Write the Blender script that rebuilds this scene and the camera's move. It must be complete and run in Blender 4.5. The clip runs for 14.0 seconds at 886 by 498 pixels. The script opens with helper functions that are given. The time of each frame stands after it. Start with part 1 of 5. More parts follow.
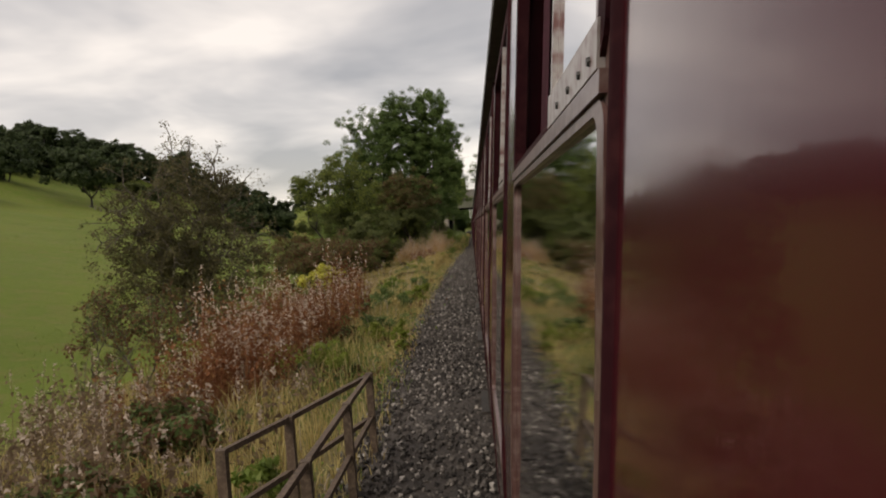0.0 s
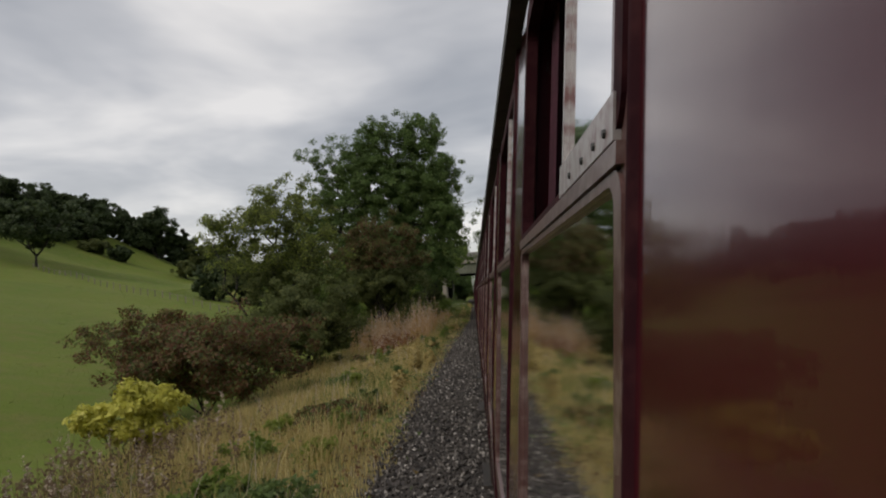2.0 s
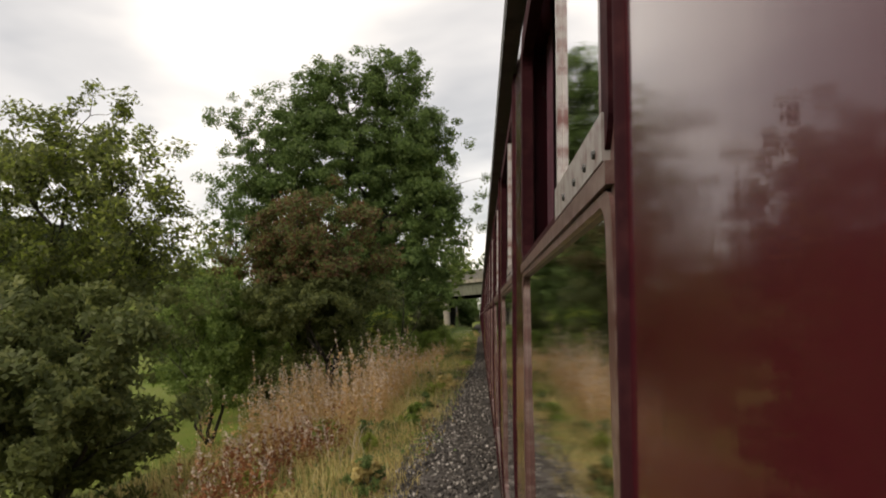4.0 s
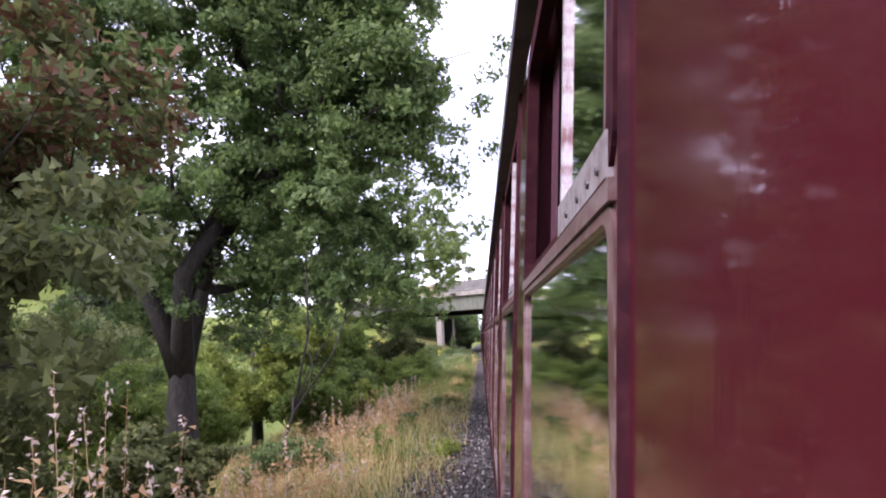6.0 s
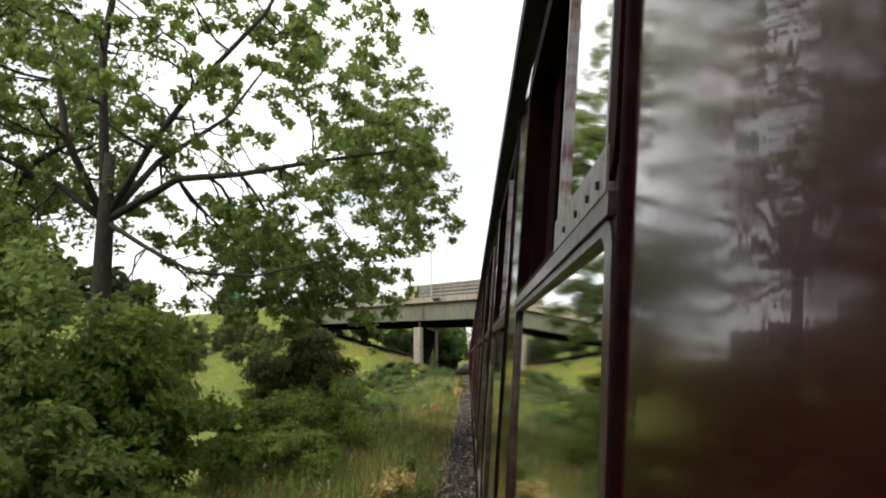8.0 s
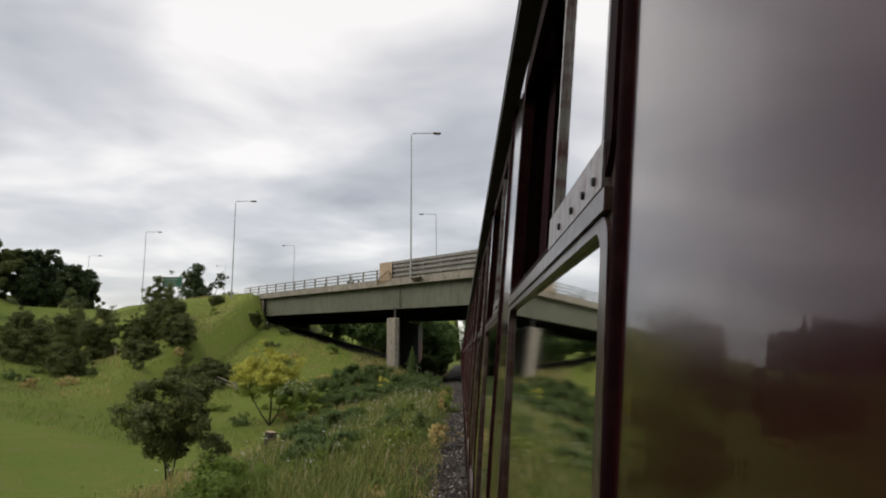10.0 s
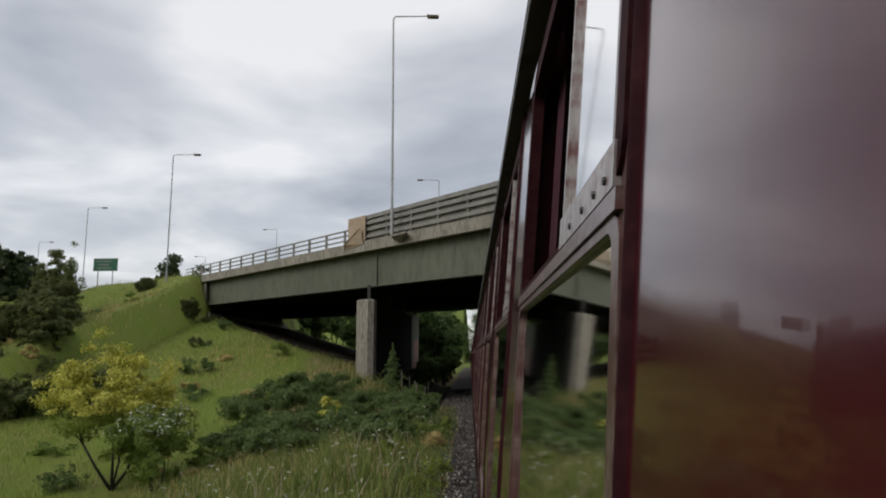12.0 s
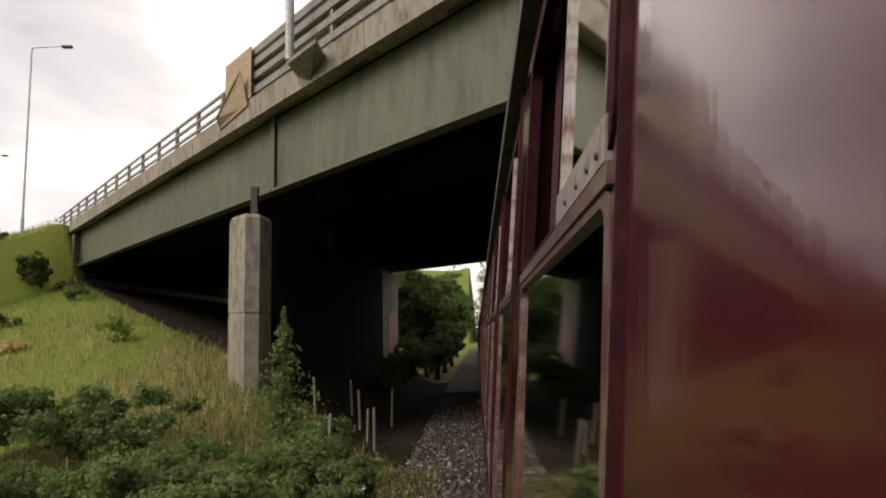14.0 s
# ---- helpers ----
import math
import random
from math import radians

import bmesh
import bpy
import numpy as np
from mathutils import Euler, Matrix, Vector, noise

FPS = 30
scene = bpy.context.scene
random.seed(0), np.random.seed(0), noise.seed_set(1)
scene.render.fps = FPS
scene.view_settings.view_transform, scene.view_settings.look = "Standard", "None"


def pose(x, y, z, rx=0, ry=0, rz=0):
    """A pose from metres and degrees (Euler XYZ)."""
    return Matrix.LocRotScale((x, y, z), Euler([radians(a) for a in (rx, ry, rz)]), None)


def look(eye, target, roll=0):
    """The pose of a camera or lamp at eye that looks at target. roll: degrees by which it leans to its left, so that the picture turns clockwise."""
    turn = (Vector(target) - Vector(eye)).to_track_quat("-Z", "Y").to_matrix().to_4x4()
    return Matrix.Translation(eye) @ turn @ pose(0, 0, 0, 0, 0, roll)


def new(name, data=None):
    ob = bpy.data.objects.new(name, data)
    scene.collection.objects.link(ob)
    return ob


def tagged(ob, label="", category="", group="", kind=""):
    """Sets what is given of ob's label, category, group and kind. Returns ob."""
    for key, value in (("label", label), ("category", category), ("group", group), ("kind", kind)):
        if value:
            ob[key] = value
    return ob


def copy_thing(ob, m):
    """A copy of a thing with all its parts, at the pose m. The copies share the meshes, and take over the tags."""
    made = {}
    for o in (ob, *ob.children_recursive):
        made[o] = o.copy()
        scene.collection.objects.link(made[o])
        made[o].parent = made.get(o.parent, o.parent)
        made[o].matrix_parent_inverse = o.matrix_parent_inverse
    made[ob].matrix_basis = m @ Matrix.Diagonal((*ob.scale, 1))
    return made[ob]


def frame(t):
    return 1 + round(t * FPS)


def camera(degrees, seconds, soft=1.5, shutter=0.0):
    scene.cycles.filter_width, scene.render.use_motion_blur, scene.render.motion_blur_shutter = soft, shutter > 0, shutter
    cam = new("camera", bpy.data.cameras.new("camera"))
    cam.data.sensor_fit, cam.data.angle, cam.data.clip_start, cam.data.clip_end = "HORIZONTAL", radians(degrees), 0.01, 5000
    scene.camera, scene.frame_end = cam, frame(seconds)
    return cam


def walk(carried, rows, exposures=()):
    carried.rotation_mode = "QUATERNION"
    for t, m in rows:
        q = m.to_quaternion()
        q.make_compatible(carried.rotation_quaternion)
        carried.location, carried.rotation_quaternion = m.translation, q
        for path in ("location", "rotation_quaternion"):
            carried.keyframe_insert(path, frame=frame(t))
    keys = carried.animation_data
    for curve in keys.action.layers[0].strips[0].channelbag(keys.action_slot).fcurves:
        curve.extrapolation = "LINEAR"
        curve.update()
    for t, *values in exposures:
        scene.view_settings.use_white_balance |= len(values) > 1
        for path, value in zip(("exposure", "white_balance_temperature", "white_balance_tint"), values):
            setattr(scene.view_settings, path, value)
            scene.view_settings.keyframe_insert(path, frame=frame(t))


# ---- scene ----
# ================= camera and its path =================
SPEED, EYE = 11.2, 2.75          # metres a second along +y, eye height over the ballast
cam = camera(66.3, 14.0, soft=2.0)
VIEW = (  # seconds, sideways, up, yaw, pitch, roll
    (0.0, 0.0036, 0.008, 2.52, -1.97, -4.07), (0.5, 0.0010, 0.009, 2.43, -0.45, -3.57),
    (1.0, -0.0030, 0.009, 2.20, 2.08, -3.38), (1.5, -0.0033, 0.009, 2.25, 3.19, -3.43),
    (2.0, -0.0050, 0.008, 2.35, 3.74, -3.25), (3.0, -0.0020, 0.008, 2.45, 4.9, -3.9),
    (4.0, 0.0020, 0.007, 2.6, 5.9, -4.7), (4.5, 0.0030, 0.007, 2.64, 6.21, -4.9),
    (5.0, 0.0036, 0.008, 2.52, 6.25, -4.7), (5.5, 0.0030, 0.006, 2.55, 6.35, -3.98),
    (6.0, 0.0025, 0.003, 2.73, 7.47, -3.07), (6.5, 0.0020, 0.003, 2.52, 8.02, -2.35),
    (7.0, 0.0017, 0.001, 2.72, 8.39, -1.62), (7.5, -0.0020, 0.000, 2.74, 9.19, -0.74),
    (8.0, -0.0010, -0.003, 2.06, 8.80, -0.41), (8.5, 0.0000, -0.003, 1.80, 9.03, -0.27),
    (9.0, -0.0010, -0.004, 1.70, 9.0, -0.22), (10.0, -0.0030, -0.006, 1.45, 8.8, -0.18),
    (10.5, -0.0035, -0.007, 1.38, 8.72, -0.16), (11.0, -0.0040, -0.007, 1.40, 8.75, -0.16),
    (11.5, -0.0040, -0.005, 1.96, 9.04, -0.23), (12.0, -0.0040, -0.007, 2.24, 8.92, -0.25),
    (12.5, -0.0040, -0.009, 2.48, 8.77, -0.32), (13.0, -0.0033, -0.009, 2.67, 8.75, -0.48),
    (13.5, 0.0000, -0.008, 2.59, 8.15, -0.88), (14.0, 0.0033, -0.008, 2.68, 7.23, -1.38))
ROWS = []
for t, dx, dz, yaw, pitch, roll in VIEW:
    eye = Vector((dx, SPEED * t, EYE + dz))
    ahead = Vector((-math.sin(radians(yaw)) * math.cos(radians(pitch)), math.cos(radians(yaw)) * math.cos(radians(pitch)), math.sin(radians(pitch))))
    ROWS.append((t, look(eye, eye + ahead * 50, roll)))
walk(cam, ROWS, exposures=(
    (0.0, 0.0, 7700, 14), (1.0, -0.05, 7700, 14), (1.5, -0.18, 7200, 12), (2.2, -0.3, 6900, 11), (4.5, 0.55, 7800, 12), (5.0, 0.35, 7700, 14), (5.5, 0.75, 7500, 20), (6.0, 1.88, 5900, 36), (6.5, 1.62, 6200, 44),
    (7.0, 1.42, 6800, 16), (7.5, 1.14, 6800, 2), (8.0, 1.08, 7100, 10), (8.5, 0.6, 7600, 12), (8.7, 0.35, 7700, 13), (9.6, 0.05, 7200, 12), (11.0, -0.08, 6600, 10), (13.0, -0.14, 6600, 10), (13.5, -0.05, 6800, 12), (14.0, 0.5, 7700, 16)))

# ================= sky and sun =================
world = bpy.data.worlds.new("overcast_sky")
scene.world = world
world.use_nodes = True
SUN_EL, SUN_AZ = radians(42), radians(-128)
wt = world.node_tree
wt.nodes.clear()


def wnode(kind, **values):
    n = wt.nodes.new(kind)
    for k, v in values.items():
        n.inputs[k].default_value = v
    return n


w_out = wt.nodes.new("ShaderNodeOutputWorld")
w_bg = wnode("ShaderNodeBackground", Strength=1.0)
w_sky = wt.nodes.new("ShaderNodeTexSky")
w_sky.sky_type, w_sky.sun_disc = "NISHITA", False
w_sky.sun_elevation, w_sky.sun_rotation = SUN_EL, SUN_AZ
w_sky_dim = wnode("ShaderNodeVectorMath")
w_sky_dim.operation = "SCALE"
w_sky_dim.inputs[3].default_value = 0.03
wt.links.new(w_sky.outputs[0], w_sky_dim.inputs[0])
w_geo = wt.nodes.new("ShaderNodeTexCoord")
w_sep = wt.nodes.new("ShaderNodeSeparateXYZ")
wt.links.new(w_geo.outputs["Generated"], w_sep.inputs[0])
# clouds lie on a flat layer: divide the direction by its height
w_h = wnode("ShaderNodeMath")
w_h.operation = "MAXIMUM"
w_h.inputs[1].default_value = 0.0
wt.links.new(w_sep.outputs["Z"], w_h.inputs[0])
w_h2 = wnode("ShaderNodeMath")
w_h2.operation = "ADD"
w_h2.inputs[1].default_value = 0.16
wt.links.new(w_h.outputs[0], w_h2.inputs[0])
w_div = wt.nodes.new("ShaderNodeVectorMath")
w_div.operation = "DIVIDE"
w_cmb = wt.nodes.new("ShaderNodeCombineXYZ")
for k in range(3):
    wt.links.new(w_h2.outputs[0], w_cmb.inputs[k])
wt.links.new(w_geo.outputs["Generated"], w_div.inputs[0])
wt.links.new(w_cmb.outputs[0], w_div.inputs[1])
w_n1 = wnode("ShaderNodeTexNoise", Scale=1.25, Detail=4.5, Roughness=0.48, Distortion=0.25)
wt.links.new(w_div.outputs[0], w_n1.inputs["Vector"])
w_ramp = wt.nodes.new("ShaderNodeValToRGB")
w_ramp.color_ramp.elements[0].position, w_ramp.color_ramp.elements[0].color = 0.34, (0.34, 0.36, 0.40, 1)
w_ramp.color_ramp.elements[1].position, w_ramp.color_ramp.elements[1].color = 0.66, (0.86, 0.86, 0.87, 1)
e = w_ramp.color_ramp.elements.new(0.5)
e.color = (0.55, 0.565, 0.60, 1)
wt.links.new(w_n1.outputs["Fac"], w_ramp.inputs[0])
# brighter gap of sky low over the horizon
w_low = wt.nodes.new("ShaderNodeMapRange")
w_low.inputs["From Min"].default_value, w_low.inputs["From Max"].default_value = 0.0, 0.13
w_low.inputs["To Min"].default_value, w_low.inputs["To Max"].default_value = 1.0, 0.0
wt.links.new(w_sep.outputs["Z"], w_low.inputs[0])
w_mixl = wt.nodes.new("ShaderNodeMix")
w_mixl.data_type = "RGBA"
w_mixl.inputs[7].default_value = (0.80, 0.78, 0.74, 1)
w_lowm = wnode("ShaderNodeMath")
w_lowm.operation = "MULTIPLY"
w_lowm.inputs[1].default_value = 0.24
wt.links.new(w_low.outputs[0], w_lowm.inputs[0])
wt.links.new(w_lowm.outputs[0], w_mixl.inputs[0])
wt.links.new(w_ramp.outputs[0], w_mixl.inputs[6])
w_add = wt.nodes.new("ShaderNodeVectorMath")
w_add.operation = "ADD"
wt.links.new(w_mixl.outputs[2], w_add.inputs[0])
wt.links.new(w_sky_dim.outputs[0], w_add.inputs[1])
wt.links.new(w_add.outputs[0], w_bg.inputs["Color"])
wt.links.new(w_bg.outputs[0], w_out.inputs["Surface"])

sun = new("sun", bpy.data.lights.new("sun", "SUN"))
sun.data.energy, sun.data.angle, sun.data.color = 1.9, radians(35), (1.0, 0.96, 0.9)
sun.matrix_world = look((0, 0, 60), (0 - math.sin(SUN_AZ) * 40, 0 - math.cos(SUN_AZ) * 40, 60 - 40 * math.tan(SUN_EL)))


# ================= materials =================
def material(name, build):
    m = bpy.data.materials.new(name)
    m.use_nodes = True
    nt = m.node_tree
    b = nt.nodes["Principled BSDF"]
    build(nt, b)
    return m


def ramp(nt, source, stops):
    r = nt.nodes.new("ShaderNodeValToRGB")
    els = r.color_ramp.elements
    while len(els) < len(stops):
        els.new(0.5)
    for el, (p, c) in zip(els, stops):
        el.position, el.color = p, (*c, 1)
    nt.links.new(source, r.inputs[0])
    return r.outputs[0]


def grain(nt, scale, detail=5.0, rough=0.55, stretch=(1, 1, 1), space="Object"):
    tc = nt.nodes.new("ShaderNodeTexCoord")
    mp = nt.nodes.new("ShaderNodeMapping")
    mp.inputs["Scale"].default_value = stretch
    nt.links.new(tc.outputs[space], mp.inputs[0])
    n = nt.nodes.new("ShaderNodeTexNoise")
    n.inputs["Scale"].default_value, n.inputs["Detail"].default_value, n.inputs["Roughness"].default_value = scale, detail, rough
    nt.links.new(mp.outputs[0], n.inputs["Vector"])
    return n.outputs["Fac"]


def blend(nt, fac, a, b, mode="MIX"):
    m = nt.nodes.new("ShaderNodeMix")
    m.data_type, m.blend_type = "RGBA", mode
    for sock, v in ((0, fac), (6, a), (7, b)):
        if hasattr(v, "is_output"):
            nt.links.new(v, m.inputs[sock])
        elif sock == 0:
            m.inputs[0].default_value = v
        else:
            m.inputs[sock].default_value = (*v, 1)
    return m.outputs[2]


def bump(nt, b, height, strength, distance):
    n = nt.nodes.new("ShaderNodeBump")
    n.inputs["Strength"].default_value, n.inputs["Distance"].default_value = strength, distance
    nt.links.new(height, n.inputs["Height"])
    nt.links.new(n.outputs[0], b.inputs["Normal"])


def two_scale(c1, c2, c3, s1, s2, rough, bumps=(0.3, 0.01), metal=0.0, stretch=(1, 1, 1), space="Object"):
    """A surface mottled at two scales."""
    def build(nt, b):
        big, small = grain(nt, s1, 4, 0.6, stretch, space), grain(nt, s2, 6, 0.6, stretch, space)
        col = ramp(nt, big, ((0.35, c1), (0.65, c2)))
        col = blend(nt, ramp(nt, small, ((0.45, (0, 0, 0)), (0.7, (1, 1, 1)))), col, c3)
        nt.links.new(col, b.inputs["Base Color"])
        b.inputs["Roughness"].default_value, b.inputs["Metallic"].default_value = rough, metal
        bump(nt, b, small, *bumps)
    return build


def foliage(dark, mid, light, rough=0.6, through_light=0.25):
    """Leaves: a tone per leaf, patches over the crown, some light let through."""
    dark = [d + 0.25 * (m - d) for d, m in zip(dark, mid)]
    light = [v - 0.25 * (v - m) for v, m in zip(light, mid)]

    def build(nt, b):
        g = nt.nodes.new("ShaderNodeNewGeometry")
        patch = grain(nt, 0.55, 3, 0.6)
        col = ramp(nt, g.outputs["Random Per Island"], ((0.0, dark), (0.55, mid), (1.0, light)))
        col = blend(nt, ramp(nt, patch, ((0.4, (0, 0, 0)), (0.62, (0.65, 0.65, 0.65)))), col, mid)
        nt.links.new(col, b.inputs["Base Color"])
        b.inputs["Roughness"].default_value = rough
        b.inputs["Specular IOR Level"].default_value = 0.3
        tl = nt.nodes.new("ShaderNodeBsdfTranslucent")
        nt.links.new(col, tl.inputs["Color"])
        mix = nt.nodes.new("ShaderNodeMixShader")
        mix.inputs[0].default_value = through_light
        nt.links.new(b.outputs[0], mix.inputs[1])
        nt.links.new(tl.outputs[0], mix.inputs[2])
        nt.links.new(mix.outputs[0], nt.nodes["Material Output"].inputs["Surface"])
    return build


def maroon(nt, b):
    stain, fine = grain(nt, 1.3, 5, 0.6, (1, 1, 0.35)), grain(nt, 14, 6, 0.6, (1, 1, 0.25))
    col = ramp(nt, stain, ((0.3, (0.042, 0.0042, 0.008)), (0.7, (0.066, 0.0075, 0.012))))
    col = blend(nt, ramp(nt, fine, ((0.5, (0, 0, 0)), (0.8, (0.22, 0.22, 0.22)))), col, (0.06, 0.024, 0.021))
    nt.links.new(col, b.inputs["Base Color"])
    b.inputs["Roughness"].default_value = 0.22
    b.inputs["Specular IOR Level"].default_value = 0.32
    b.inputs["Specular Tint"].default_value = (1.0, 0.52, 0.62, 1)
    b.inputs["Coat Weight"].default_value = 1.0
    b.inputs["Coat IOR"].default_value = 1.37
    streak = nt.nodes.new("ShaderNodeMapRange")
    streak.inputs["From Min"].default_value, streak.inputs["From Max"].default_value = 0.35, 0.75
    streak.inputs["To Min"].default_value, streak.inputs["To Max"].default_value = 0.03, 0.15
    nt.links.new(grain(nt, 9, 5, 0.65, (1, 1, 0.12)), streak.inputs[0])
    nt.links.new(streak.outputs[0], b.inputs["Coat Roughness"])
    chips = ramp(nt, grain(nt, 34, 3, 0.6, (1, 1, 0.5)), ((0.70, (0, 0, 0)), (0.74, (1, 1, 1))))
    nt.links.new(blend(nt, chips, col, (0.05, 0.03, 0.028)), b.inputs["Base Color"])
    bump(nt, b, grain(nt, 2.2, 3, 0.5), 0.04, 0.01)
    drips = nt.nodes.new("ShaderNodeBump")
    drips.inputs["Strength"].default_value, drips.inputs["Distance"].default_value = 0.06, 0.004
    nt.links.new(grain(nt, 22, 4, 0.6, (1, 1, 0.1)), drips.inputs["Height"])
    nt.links.new(drips.outputs[0], b.inputs["Coat Normal"])


M_MAROON = material("maroon_paint", maroon)
M_PILLAR = material("dull_grimy_maroon_paint", two_scale((0.060, 0.022, 0.020), (0.092, 0.042, 0.037), (0.115, 0.07, 0.058), 3, 26, 0.58, (0.15, 0.002), 0, (1, 1, 0.3)))
M_CURTAIN = material("plum_curtain_cloth", two_scale((0.035, 0.006, 0.014), (0.06, 0.012, 0.026), (0.03, 0.006, 0.012), 8, 60, 0.9))
M_DARKBEAD = material("dark_maroon_trim", two_scale((0.018, 0.0035, 0.006), (0.030, 0.006, 0.009), (0.042, 0.012, 0.014), 3, 40, 0.5, (0.1, 0.002)))
M_ALU = material("worn_aluminium", two_scale((0.32, 0.29, 0.28), (0.42, 0.39, 0.38), (0.18, 0.09, 0.085), 6, 60, 0.38, (0.15, 0.002), 0.55))
M_DARKBEAD.node_tree.nodes["Principled BSDF"].inputs["Specular IOR Level"].default_value = 0.08
M_DARKBEAD.node_tree.nodes["Principled BSDF"].inputs["Roughness"].default_value = 0.75
M_GREYPAINT = material("scuffed_frame_paint", two_scale((0.06, 0.024, 0.022), (0.095, 0.044, 0.040), (0.17, 0.12, 0.11), 5, 50, 0.38, (0.15, 0.002)))
shine = M_GREYPAINT.node_tree.nodes["Principled BSDF"]
shine.inputs["Coat Weight"].default_value, shine.inputs["Coat IOR"].default_value, shine.inputs["Coat Roughness"].default_value = 0.3, 1.45, 0.2
M_BLACK = material("black_screw_head", two_scale((0.01, 0.01, 0.01), (0.02, 0.02, 0.02), (0.03, 0.03, 0.03), 8, 60, 0.5))
M_INTERIOR = material("dark_interior_panel", two_scale((0.03, 0.022, 0.02), (0.045, 0.03, 0.028), (0.06, 0.04, 0.035), 2, 20, 0.6))
M_ROOF = material("sooty_roof_grey", two_scale((0.05, 0.05, 0.052), (0.09, 0.088, 0.086), (0.03, 0.03, 0.03), 1.2, 12, 0.7))
M_UNDER = material("oily_underframe_black", two_scale((0.012, 0.011, 0.01), (0.03, 0.026, 0.022), (0.06, 0.045, 0.035), 3, 25, 0.65))
M_STEEL = material("worn_rail_steel", two_scale((0.25, 0.22, 0.2), (0.38, 0.36, 0.34), (0.16, 0.08, 0.05), 3, 30, 0.4, (0.2, 0.003), 0.8))


def glass(nt, b):
    b.inputs["Base Color"].default_value = (0.75, 0.8, 0.78, 1)
    b.inputs["Roughness"].default_value = 0.045
    b.inputs["IOR"].default_value = 1.33
    b.inputs["Specular Tint"].default_value = (0.64, 0.65, 0.60, 1)
    b.inputs["Transmission Weight"].default_value = 1.0
    bump(nt, b, grain(nt, 2.5, 2, 0.5), 0.02, 0.01)


M_GLASS = material("carriage_glass", glass)
M_BALLAST = material("ballast_stone", two_scale((0.024, 0.019, 0.016), (0.040, 0.032, 0.027), (0.075, 0.062, 0.052), 1.2, 30, 0.85, (0.8, 0.03)))


def stones(nt, b):
    g = nt.nodes.new("ShaderNodeNewGeometry")
    col = ramp(nt, g.outputs["Random Per Island"], ((0.0, (0.013, 0.011, 0.010)), (0.5, (0.052, 0.045, 0.040)), (0.86, (0.145, 0.130, 0.117)), (1.0, (0.40, 0.37, 0.34))))
    col = blend(nt, ramp(nt, grain(nt, 0.4, 4), ((0.45, (0, 0, 0)), (0.65, (0.3, 0.3, 0.3)))), col, (0.07, 0.06, 0.05))
    nt.links.new(col, b.inputs["Base Color"])
    b.inputs["Roughness"].default_value = 0.85
    bump(nt, b, grain(nt, 60, 4), 0.4, 0.004)


M_STONES = material("loose_ballast_stones", stones)


def ground_mat(nt, b):
    """Pasture: bright grass with paler and rougher patches; dry litter and earth along the line."""
    tc = nt.nodes.new("ShaderNodeTexCoord")
    sep = nt.nodes.new("ShaderNodeSeparateXYZ")
    nt.links.new(tc.outputs["Object"], sep.inputs[0])
    big, mid, fine = grain(nt, 0.06, 5, 0.6), grain(nt, 0.7, 5, 0.65), grain(nt, 9, 6, 0.7)
    col = ramp(nt, big, ((0.3, (0.098, 0.150, 0.017)), (0.7, (0.155, 0.190, 0.032))))
    col = blend(nt, ramp(nt, mid, ((0.45, (0, 0, 0)), (0.7, (0.7, 0.7, 0.7)))), col, (0.185, 0.165, 0.055))
    col = blend(nt, ramp(nt, fine, ((0.4, (0, 0, 0)), (0.75, (0.6, 0.6, 0.6)))), col, (0.04, 0.07, 0.010))
    litter = ramp(nt, grain(nt, 1.1, 6, 0.7), ((0.3, (0.07, 0.06, 0.03)), (0.5, (0.19, 0.155, 0.07)), (0.7, (0.12, 0.13, 0.04))))
    near = nt.nodes.new("ShaderNodeMath")
    near.operation = "MULTIPLY_ADD"
    near.inputs[1].default_value, near.inputs[2].default_value = 0.35, 3.6
    nt.links.new(sep.outputs["X"], near.inputs[0])
    wob = nt.nodes.new("ShaderNodeMath")
    wob.operation = "MULTIPLY_ADD"
    wob.inputs[1].default_value = 1.6
    nt.links.new(mid, wob.inputs[0])
    nt.links.new(near.outputs[0], wob.inputs[2])
    zone = ramp(nt, wob.outputs[0], ((0.55, (0, 0, 0)), (1.0, (1, 1, 1))))
    upto = nt.nodes.new("ShaderNodeMapRange")
    upto.inputs["From Min"].default_value, upto.inputs["From Max"].default_value = 225.0, 250.0
    upto.inputs["To Min"].default_value, upto.inputs["To Max"].default_value = 1.0, 0.0
    nt.links.new(sep.outputs["Y"], upto.inputs[0])
    col = blend(nt, blend(nt, 1.0, zone, upto.outputs[0], "MULTIPLY"), col, litter)
    nt.links.new(col, b.inputs["Base Color"])
    b.inputs["Roughness"].default_value = 0.9
    b.inputs["Specular IOR Level"].default_value = 0.2
    bump(nt, b, fine, 0.7, 0.08)


M_GROUND = material("pasture_grass", ground_mat)
M_CONCRETE = material("weathered_concrete", two_scale((0.20, 0.182, 0.148), (0.30, 0.275, 0.23), (0.115, 0.102, 0.082), 0.5, 5, 0.9, (0.25, 0.02), 0, (1, 1, 0.4)))
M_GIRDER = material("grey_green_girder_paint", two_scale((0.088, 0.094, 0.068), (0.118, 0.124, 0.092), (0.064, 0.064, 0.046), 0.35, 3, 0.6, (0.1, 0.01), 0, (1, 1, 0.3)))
# earth brown taken down to near black to hold the deck's shade
M_EARTH = material("shade_darkened_earth", two_scale((0.012, 0.010, 0.008), (0.022, 0.018, 0.013), (0.04, 0.033, 0.024), 0.8, 8, 0.95, (0.6, 0.04)))
